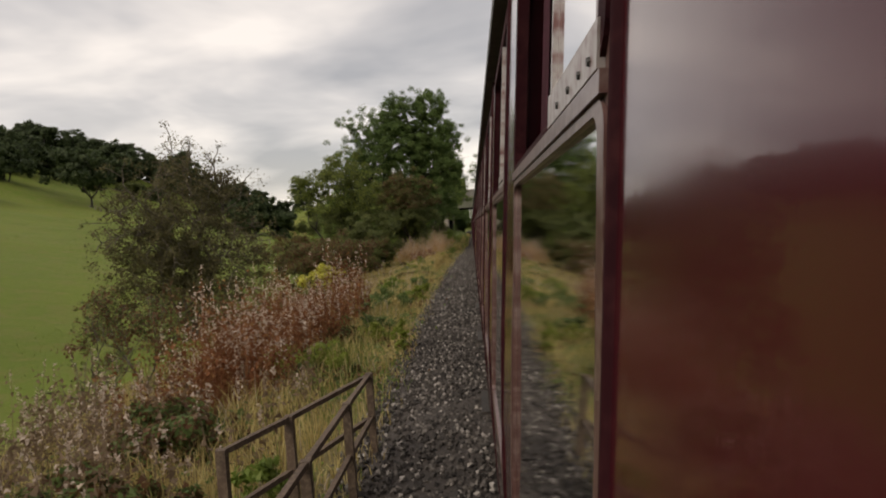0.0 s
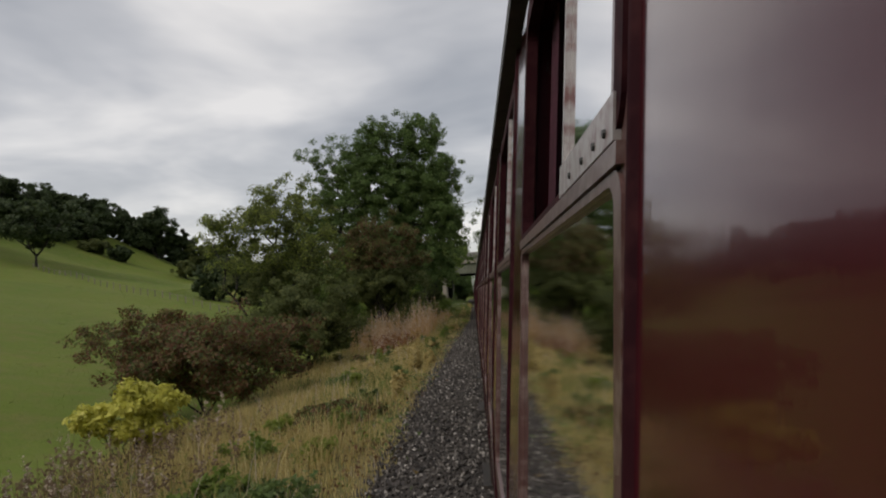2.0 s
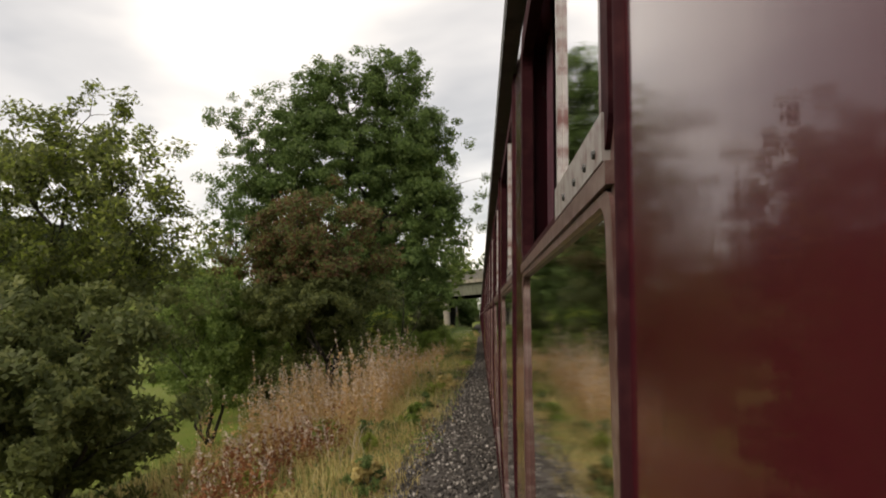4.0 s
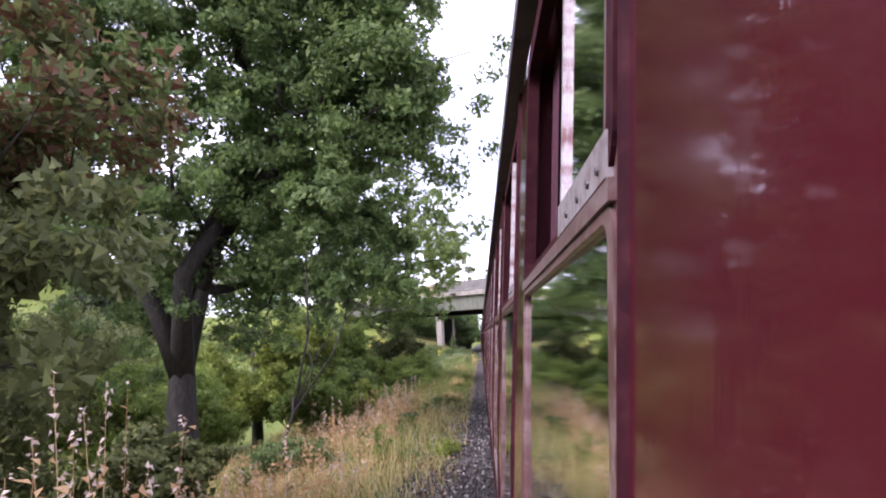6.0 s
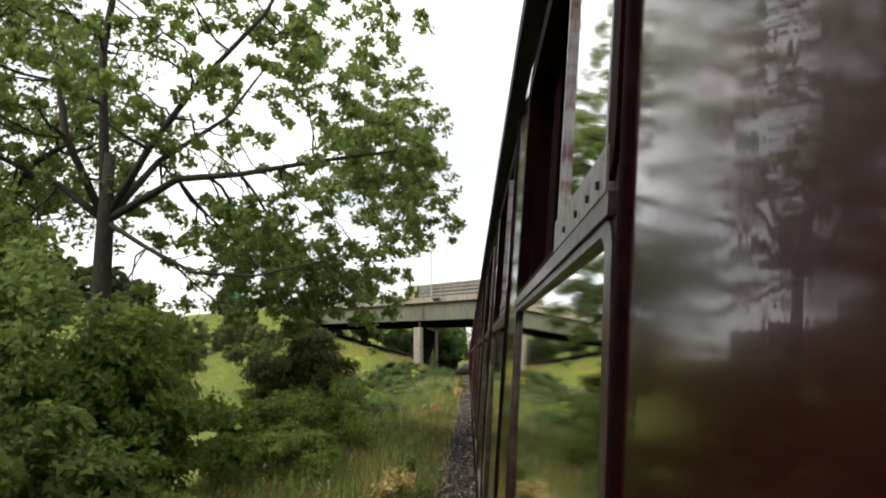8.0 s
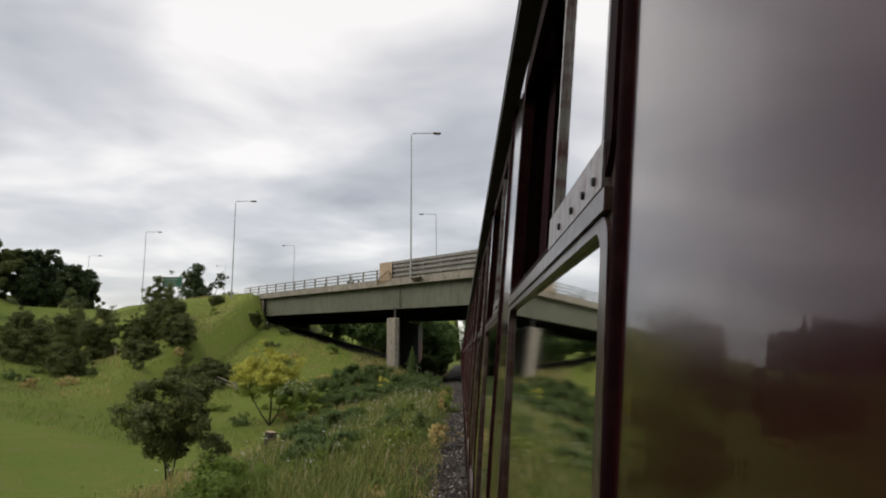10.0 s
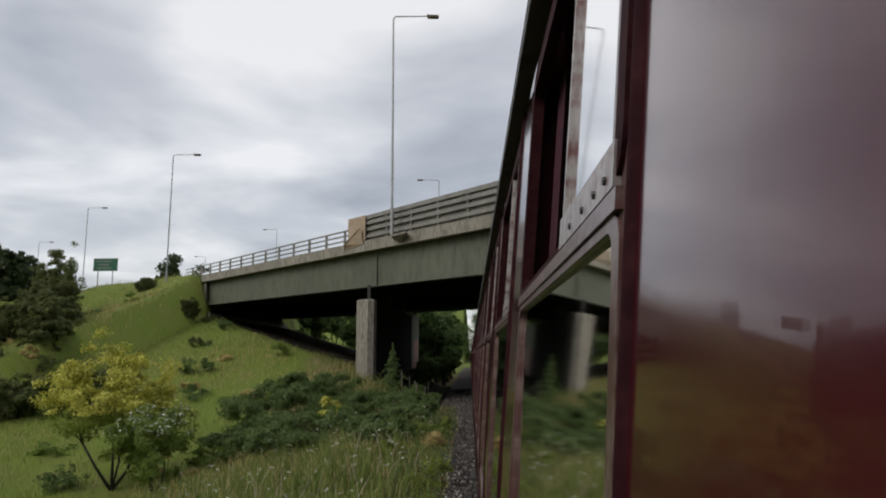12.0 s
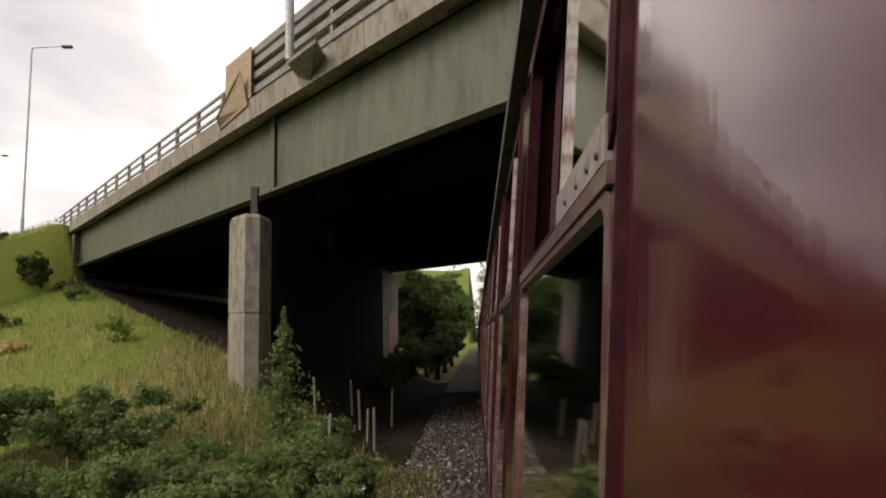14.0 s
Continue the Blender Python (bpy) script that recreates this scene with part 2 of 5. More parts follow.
# concrete darkened in its colour to stand for the shade under the deck
M_SOFFIT = material("shade_darkened_concrete", two_scale((0.012, 0.0115, 0.011), (0.022, 0.02, 0.019), (0.008, 0.008, 0.008), 0.5, 4, 0.95))
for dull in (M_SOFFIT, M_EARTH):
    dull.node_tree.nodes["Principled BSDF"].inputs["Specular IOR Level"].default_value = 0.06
M_GALV = material("galvanised_steel", two_scale((0.30, 0.31, 0.31), (0.42, 0.43, 0.43), (0.2, 0.19, 0.17), 0.8, 12, 0.5, (0.1, 0.003), 0.6))
M_PARAPET = material("grey_parapet_steel", two_scale((0.18, 0.175, 0.16), (0.25, 0.243, 0.225), (0.13, 0.115, 0.095), 0.8, 9, 0.6, (0.1, 0.004)))
M_PLY = material("weathered_plywood", two_scale((0.30, 0.22, 0.15), (0.42, 0.33, 0.24), (0.24, 0.18, 0.13), 1.5, 10, 0.8, (0.1, 0.004), 0, (1, 1, 4)))
M_ASPHALT = material("asphalt", two_scale((0.045, 0.045, 0.047), (0.06, 0.06, 0.06), (0.08, 0.08, 0.08), 0.6, 30, 0.9))
M_SIGN = material("green_sign_face", two_scale((0.008, 0.075, 0.045), (0.012, 0.09, 0.055), (0.02, 0.1, 0.06), 1, 10, 0.4))
M_RUST = material("rusted_brown_steel", two_scale((0.055, 0.035, 0.025), (0.10, 0.065, 0.045), (0.16, 0.12, 0.08), 3, 26, 0.8, (0.4, 0.006)))
M_BARK = material("grey_brown_bark", two_scale((0.014, 0.011, 0.009), (0.027, 0.022, 0.017), (0.045, 0.041, 0.030), 1.5, 14, 0.9, (0.7, 0.03), 0, (1, 1, 0.3)))
M_TWIG = material("bare_twig_bark", two_scale((0.06, 0.045, 0.035), (0.10, 0.08, 0.06), (0.16, 0.15, 0.11), 2, 20, 0.9))
M_WOOD = material("weathered_fence_wood", two_scale((0.16, 0.135, 0.105), (0.26, 0.225, 0.18), (0.12, 0.13, 0.09), 2, 25, 0.85, (0.4, 0.006), 0, (1, 1, 0.2)))
M_CUT = material("pale_sawn_wood", two_scale((0.36, 0.27, 0.17), (0.46, 0.36, 0.24), (0.3, 0.2, 0.12), 4, 40, 0.8))
M_ASH = material("ash_leaves", foliage((0.045, 0.077, 0.025), (0.106, 0.169, 0.05), (0.219, 0.294, 0.088), 0.6, 0.5))
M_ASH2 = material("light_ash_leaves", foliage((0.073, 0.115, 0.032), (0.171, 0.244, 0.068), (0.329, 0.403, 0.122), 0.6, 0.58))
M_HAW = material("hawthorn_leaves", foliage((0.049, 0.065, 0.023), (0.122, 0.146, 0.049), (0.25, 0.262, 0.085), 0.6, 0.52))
M_RUSSET = material("russet_hawthorn_leaves", foliage((0.05, 0.027, 0.016), (0.15, 0.074, 0.037), (0.175, 0.15, 0.052), 0.6, 0.38))
M_YELLOW = material("yellow_elder_leaves", foliage((0.26, 0.27, 0.04), (0.52, 0.50, 0.09), (0.70, 0.66, 0.20), 0.6, 0.35))
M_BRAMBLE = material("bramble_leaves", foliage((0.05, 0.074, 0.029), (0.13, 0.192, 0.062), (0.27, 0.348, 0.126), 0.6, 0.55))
M_FERN = material("bright_scrub_leaves", foliage((0.083, 0.134, 0.029), (0.182, 0.255, 0.053), (0.297, 0.358, 0.099), 0.6, 0.58))
M_LIME = material("lime_green_leaves", foliage((0.11, 0.15, 0.026), (0.235, 0.29, 0.055), (0.37, 0.41, 0.12), 0.6, 0.58))
M_THORN = material("dull_thorn_leaves", foliage((0.040, 0.040, 0.018), (0.10, 0.090, 0.040), (0.19, 0.16, 0.07), 0.7, 0.35))
M_RUSTPAINT = material("faded_orange_paint", two_scale((0.34, 0.16, 0.10), (0.46, 0.25, 0.17), (0.30, 0.26, 0.22), 1.2, 9, 0.85))
M_FAR = material("distant_tree_leaves", foliage((0.02, 0.036, 0.016), (0.049, 0.073, 0.027), (0.09, 0.114, 0.041), 0.6, 0.35))
M_GRASS_GREEN = material("green_grass_blades", foliage((0.081, 0.115, 0.023), (0.149, 0.196, 0.046), (0.253, 0.287, 0.092), 0.7, 0.3))
M_GRASS_STRAW = material("straw_grass_blades", foliage((0.26, 0.195, 0.075), (0.50, 0.40, 0.165), (0.68, 0.59, 0.31), 0.75, 0.45))
M_HERB = material("rusty_willowherb", foliage((0.06, 0.026, 0.013), (0.22, 0.085, 0.036), (0.36, 0.22, 0.10), 0.8, 0.3))
M_DEADHERB = material("withered_brown_stems", foliage((0.085, 0.055, 0.036), (0.20, 0.14, 0.09), (0.34, 0.26, 0.18), 0.8, 0.4))
M_DRYHERB = material("dry_straw_stems", foliage((0.28, 0.17, 0.075), (0.48, 0.31, 0.15), (0.62, 0.46, 0.26), 0.8, 0.45))
M_FLUFF = material("white_seed_fluff", foliage((0.36, 0.28, 0.22), (0.56, 0.46, 0.38), (0.70, 0.61, 0.53), 0.9, 0.4))
M_BLOSSOM = material("white_flower_heads", foliage((0.5, 0.5, 0.44), (0.66, 0.66, 0.6), (0.78, 0.78, 0.73), 0.8, 0.2))


# ================= mesh helpers =================
def raw(name, verts, faces, mat, parent=None, label="", smooth=False):
    """One mesh object from arrays of corners and faces."""
    me = bpy.data.meshes.new(name)
    me.from_pydata(verts, [], faces)
    me.materials.append(mat)
    if smooth:
        me.polygons.foreach_set("use_smooth", [True] * len(me.polygons))
    me.update()
    ob = new(name, me)
    if parent is not None:
        ob.parent = parent
    if label:
        tagged(ob, label)
    return ob


def quads(name, pts, mat, parent=None, label="", corners=4):
    """A joined mesh of loose little faces, from an array (n, corners, 3)."""
    n = len(pts)
    me = bpy.data.meshes.new(name)
    me.vertices.add(n * corners)
    me.vertices.foreach_set("co", np.asarray(pts, dtype=np.float32).ravel())
    me.loops.add(n * corners)
    me.loops.foreach_set("vertex_index", np.arange(n * corners, dtype=np.int32))
    me.polygons.add(n)
    me.polygons.foreach_set("loop_start", np.arange(0, n * corners, corners, dtype=np.int32))
    me.materials.append(mat)
    me.update(calc_edges=True)
    me.validate()
    ob = new(name, me)
    if parent is not None:
        ob.parent = parent
    if label:
        tagged(ob, label)
    return ob


class Shape:
    """Gathers boxes and tubes into one mesh."""

    def __init__(self):
        self.v, self.f = [], []

    def hexa(self, c8):
        k = len(self.v)
        self.v += [tuple(c) for c in c8]
        self.f += [tuple(k + i for i in q) for q in ((0, 3, 2, 1), (4, 5, 6, 7), (0, 1, 5, 4), (1, 2, 6, 5), (2, 3, 7, 6), (3, 0, 4, 7))]
        return self

    def box(self, x0, x1, y0, y1, z0, z1):
        return self.hexa(((x0, y0, z0), (x1, y0, z0), (x1, y1, z0), (x0, y1, z0), (x0, y0, z1), (x1, y0, z1), (x1, y1, z1), (x0, y1, z1)))

    def beam(self, a, b, wide, high, up=(0, 0, 1)):
        a, b = Vector(a), Vector(b)
        d = (b - a).normalized()
        s = d.cross(Vector(up)).normalized() * wide / 2
        u = s.cross(d).normalized() * high / 2
        return self.hexa((a - s - u, a + s - u, b + s - u, b - s - u, a - s + u, a + s + u, b + s + u, b - s + u))

    def tube(self, pts, radii, sides=6):
        k = len(self.v)
        pts = [Vector(p) for p in pts]
        n = len(pts)
        for i, p in enumerate(pts):
            d = (pts[min(i + 1, n - 1)] - pts[max(i - 1, 0)]).normalized()
            s = d.orthogonal().normalized() if i == 0 else (s - d * s.dot(d)).normalized()
            t = d.cross(s)
            for j in range(sides):
                a = 2 * math.pi * j / sides
                self.v.append(tuple(p + (s * math.cos(a) + t * math.sin(a)) * radii[i]))
        for i in range(n - 1):
            for j in range(sides):
                j2 = (j + 1) % sides
                self.f.append((k + i * sides + j, k + i * sides + j2, k + (i + 1) * sides + j2, k + (i + 1) * sides + j))
        self.f.append(tuple(k + j for j in reversed(range(sides))))
        self.f.append(tuple(k + (n - 1) * sides + j for j in range(sides)))
        return self

    def done(self, name, mat, parent=None, label="", smooth=False):
        return raw(name, self.v, self.f, mat, parent, label, smooth)


def smoothstep(a, b, x):
    t = np.clip((np.asarray(x, float) - a) / (b - a), 0, 1)
    return t * t * (3 - 2 * t)


# ================= the lie of the land =================
EDGE = np.array((0.3, 168.0))             # near edge of the road bridge over the track
ALONG = np.array((-0.652, 0.758))         # the road's direction, leftwards
ACROSS = np.array((0.758, 0.652))         # from the near edge to the far edge


def road_wq(x, y):
    dx, dy = x - EDGE[0], y - EDGE[1]
    return dx * ALONG[0] + dy * ALONG[1], dx * ACROSS[0] + dy * ACROSS[1]


def bumps(x, y):
    return (np.sin(x * 0.31 + 1.3) * np.sin(y * 0.27 + 0.4) * 0.5 + np.sin(x * 0.9 + y * 0.55) * 0.22 + np.sin(x * 0.13 - y * 0.19 + 2) * 0.8)


def land(x, y):
    """Height of the ground, metres over the ballast."""
    x, y = np.asarray(x, float), np.asarray(y, float)
    u = -x
    low = -1.5 - 1.0 * smoothstep(60, 110, y)
    verge = -0.12 - 0.75 * smoothstep(2.4, 7, u)
    field = low - 0.1 + 0.20 * np.maximum(0, u - 17) * (1 - 0.45 * smoothstep(165, 215, y)) + 0.15 * np.maximum(0, u - 92)
    field = field + 0.08 * np.clip(y - 190, 0, 55) * smoothstep(70, 130, u) * (1 - smoothstep(235, 285, y))
    field = field + 15 * np.exp(-((u - 140) / 48.0) ** 2 / 2 - ((y - 225) / 30.0) ** 2 / 2)
    field = field * (1 - 0.45 * smoothstep(250, 300, y))
    field = np.minimum(field, 42 + 0.01 * u)
    h = verge + (field - verge) * smoothstep(6, 13, u)
    h = h + bumps(x, y) * (0.16 * smoothstep(3, 9, u) + 0.5 * smoothstep(40, 120, u))
    # a far rise closes the view along the line
    h = h + 38 * smoothstep(335, 520, y) * smoothstep(-160, -60, x)
    # right of the track a low cutting side
    h = np.where(x > 4, -0.3 + 0.16 * np.minimum(x - 4, 60) + 38 * smoothstep(335, 520, y), h)
    # bank that carries the road
    w, q = road_wq(x, y)
    top = np.interp(u, (-9.0, -8.4, -5.5, 2.4, 6.0, 24.6, 25.3), (9.3, 9.3, -0.4, -0.4, 1.6, 6.4, 9.3))
    top = top + smoothstep(24.8, 26.5, u) * (0.021 * np.clip(w, 0, 160) + 0.55 * np.exp(-((q + 0.6) / 1.6) ** 2))
    bank = top - 0.40 * np.maximum(0, -q - 0.2 - 5.0 * smoothstep(40, 54, w)) - 0.40 * np.maximum(0, q - 18.5)
    d = bank - h
    h = np.where(d > 0, bank, h) + 0.35 * np.exp(-np.abs(d) * 1.2) * smoothstep(3, 8, u)
    # the trackbed
    bed = smoothstep(-2.6, -1.7, x) * (1 - smoothstep(4.2, 5.5, x))
    return h * (1 - bed) + (-0.06) * bed


xs = np.concatenate([-np.geomspace(2600, 60, 26), np.arange(-58, -14, 1.6), np.arange(-14, -1, 0.45), np.arange(-1, 6, 1.0), np.geomspace(6, 2600, 22)])
ys = np.concatenate([-np.geomspace(900, 25, 10), np.arange(-24, 225, 1.0), np.geomspace(226, 4200, 40)])
gx, gy = np.meshgrid(xs, ys, indexing="ij")
gz = land(gx, gy)
nx, ny = gx.shape
idx = np.arange(nx * ny).reshape(nx, ny)
gf = np.stack([idx[:-1, :-1], idx[1:, :-1], idx[1:, 1:], idx[:-1, 1:]], -1).reshape(-1, 4)
ground = raw("ground", np.stack([gx, gy, gz], -1).reshape(-1, 3).tolist(), gf.tolist(), M_GROUND, smooth=True)
tagged(ground, "green sloping pasture and rough railway verge", "ground", kind="structure")

# ================= the track =================
rng = np.random.default_rng(5)
bx = np.array((-2.6, -2.1, -1.7, -1.2, -0.6, 0.0, 0.6, 1.4, 2.2, 3.0, 3.8, 4.6))
bz = np.array((-0.35, -0.16, -0.06, -0.02, 0.0, 0.0, 0.0, 0.0, 0.0, -0.02, -0.08, -0.35))
by = np.arange(-30, 290, 0.8)
bgx, bgy = np.meshgrid(bx, by, indexing="ij")
bgz = np.repeat(bz[:, None], len(by), 1) + rng.normal(0, 0.018, bgx.shape)
n1, n2 = bgx.shape
bi = np.arange(n1 * n2).reshape(n1, n2)
bf = np.stack([bi[:-1, :-1], bi[1:, :-1], bi[1:, 1:], bi[:-1, 1:]], -1).reshape(-1, 4)
ballast = raw("ballast_bed", np.stack([bgx + rng.normal(0, 0.05, bgx.shape), bgy, bgz], -1).reshape(-1, 3).tolist(), bf.tolist(), M_BALLAST, smooth=True)
tagged(ballast, "grey crushed-stone ballast bed beside the train", "ballast", kind="structure")


def scatter_stones(count):
    x = rng.uniform(-2.35, 0.35, count)
    y = -6 + 196 * rng.uniform(0, 1, count) ** 1.15
    keep = rng.uniform(0, 1, count) < 1 - smoothstep(1.5, 2.4, -x)
    x, y = x[keep], y[keep]
    z = np.interp(x, bx, bz)
    n = len(x)
    r = rng.uniform(0.018, 0.045, n)
    base = np.array(((1, 0, 0), (-1, 0, 0), (0, 1, 0), (0, -1, 0), (0, 0, 1), (0, 0, -1)), float)
    tri = np.array(((0, 2, 4), (2, 1, 4), (1, 3, 4), (3, 0, 4), (2, 0, 5), (1, 2, 5), (3, 1, 5), (0, 3, 5)))
    q = rng.normal(0, 1, (n, 3, 3))
    q, _ = np.linalg.qr(q)
    v = (base[None] * rng.uniform(0.6, 1.25, (n, 6, 1))) @ q * r[:, None, None] + np.stack([x, y, z + 0.012 + r * 0.5], -1)[:, None]
    f = (tri[None] + 6 * np.arange(n)[:, None, None]).reshape(-1, 3)
    return v.reshape(-1, 3), f


sv, sf = scatter_stones(86000)
loose = raw("loose_ballast", sv.tolist(), sf.tolist(), M_STONES)
tagged(loose, "loose grey and brown ballast stones beside the track", "ballast", kind="stuff")

for rail_x in (0.72, 2.155):
    s = Shape().box(rail_x - 0.07, rail_x + 0.07, -30, 290, 0.0, 0.03).box(rail_x - 0.012, rail_x + 0.012, -30, 290, 0.03, 0.12).box(rail_x - 0.036, rail_x + 0.036, -30, 290, 0.12, 0.16)
    tagged(s.done("rail", M_STEEL), "worn steel running rail on the ballast", "rail", "running rails", "structure")
# ================= the train =================
BAY = SPEED / 10                           # window bays repeat along the carriages
SCALE = 0.85                               # of the side's drawing, in which a bay is BAY / SCALE long
PITCH = BAY / SCALE
PROFILE_Z = (-1.50, -1.30, -1.00, -0.75, -0.50, -0.25, 0.0, 0.3, 0.6, 0.72, 0.80)
PROFILE_X = (0.085, 0.055, 0.042, 0.042, 0.050, 0.068, 0.0905, 0.1175, 0.1445, 0.165, 0.19)


FLAT, LEAD = (lambda s: 0.0), (lambda s: 0.042 * max(0.0, 0.41 - s))


def skin(s, z, off=0.0, dish=FLAT):
    """A place on the carriage side: along, up from the eye's height, and proud of the panel. dish: how the sheeting is let in."""
    return (SCALE * (float(np.interp(z, PROFILE_Z, PROFILE_X)) + dish(s) - off), SCALE * s, EYE + SCALE * z)


def slab(shape, s0, s1, z0, z1, off=0.0, thick=0.05, dish=FLAT):
    """A curved panel of the side."""
    cuts = sorted({z0, z1, *[z for z in PROFILE_Z if z0 < z < z1]})
    k = len(shape.v)
    for z in cuts:
        for s in (s0, s1):
            shape.v.append(skin(s, z, off, dish))
            shape.v.append(skin(s, z, off - thick, dish))
    for i in range(len(cuts) - 1):
        a, b = k + 4 * i, k + 4 * i + 4
        shape.f += [(a, b, b + 2, a + 2), (a + 1, a + 3, b + 3, b + 1), (a, a + 1, b + 1, b), (a + 2, b + 2, b + 3, a + 3)]
    e = k + 4 * (len(cuts) - 1)
    shape.f += [(k, k + 2, k + 3, k + 1), (e, e + 1, e + 3, e + 2)]
    return shape


def rounded(s0, s1, z0, z1, r, n=6):
    pts = []
    for cs, cz, a0 in ((s1 - r, z1 - r, 0), (s0 + r, z1 - r, 90), (s0 + r, z0 + r, 180), (s1 - r, z0 + r, 270)):
        for i in range(n + 1):
            a = radians(a0 + 90 * i / n)
            pts.append((cs + r * math.cos(a), cz + r * math.sin(a)))
    return pts


def ring(outer, inner, off, depth):
    """A frame between two outlines on the side, standing proud by off and depth deep."""
    sh = Shape()
    n = len(outer)
    for loop in (outer, inner):
        for o in (off, off - depth):
            sh.v += [skin(s, z, o) for s, z in loop]
    for i in range(n):
        j = (i + 1) % n
        sh.f += [(i, j, 2 * n + j, 2 * n + i), (n + j, n + i, 3 * n + i, 3 * n + j), (j, i, n + i, n + j), (2 * n + i, 2 * n + j, 3 * n + j, 3 * n + i)]
    return sh


def pane(s0, s1, z0, z1, r, off):
    sh = Shape()
    pts = rounded(s0, s1, z0, z1, r, 5)
    n = len(pts)
    for o in (off, off - 0.006):
        sh.v += [skin(s, z, o) for s, z in pts]
    sh.f += [tuple(range(n)), tuple(reversed(range(n, 2 * n)))]
    sh.f += [(j, i, n + i, n + j) for i, j in ((i, (i + 1) % n) for i in range(n))]
    return sh


W0, W1 = 0.462, 1.358                      # the window's sides within the bay
LO = 0.064                                 # where a bay's sheeting begins
SILL, RAIL0, RAIL1, HEAD = -0.66, 0.083, 0.104, 0.54


def panels(coach, y, lo, hi, dish):
    """The maroon sheeting of one bay, round its window."""
    for name, s0, s1, z0, z1, mat in (("lower_panel", lo, hi, -1.50, SILL, M_MAROON), ("cantrail_panel", lo, hi, HEAD, 0.80, M_MAROON), ("side_panel", lo, 0.41, SILL, HEAD, M_MAROON), ("pillar", 0.41, W0 - 0.001, SILL, HEAD, M_PILLAR), ("pillar", W1 + 0.001, hi, SILL, HEAD, M_PILLAR)):
        sh = Shape()
        cuts = sorted({s0, s1, *[c for c in (0.41,) if s0 < c < s1]})
        for a, b in zip(cuts, cuts[1:]):
            slab(sh, a, b, z0, z1, thick=0.022 if name == "pillar" else 0.05, dish=dish)
        sh.done(name, mat, coach).location.y = y


def end_bay(coach, y, lo, hi):
    """The last bay, without a window, before the gap to the next carriage."""
    sh = Shape()
    for a, b in ((lo, 0.41), (0.41, hi)):
        slab(sh, a, b, -1.50, 0.80, dish=LEAD)
    sh.done("side_panel", M_MAROON, coach, "plain glossy maroon side panel").location.y = y


def copy_part(ob, parent, y=None):
    """The same part again, with its own pieces, further along the carriage."""
    c = ob.copy()
    scene.collection.objects.link(c)
    c.parent = parent
    if y is not None:
        c.location.y = y
    for child in ob.children:
        copy_part(child, c)


BAYS = 20


def carriage():
    """Nineteen bays with windows and a blank one at the end."""
    coach = tagged(new("railway_carriage"), "maroon railway carriage standing along the track", "carriage", "train carriages")
    panels(coach, 0.0, LO, LO + PITCH, LEAD)
    dress(coach, 0.0)
    bay = list(coach.children)
    for j in range(1, BAYS - 1):
        for o in bay:
            copy_part(o, coach, BAY * j)
    end_bay(coach, BAY * (BAYS - 1), LO, LO + PITCH - 0.27)
    return coach


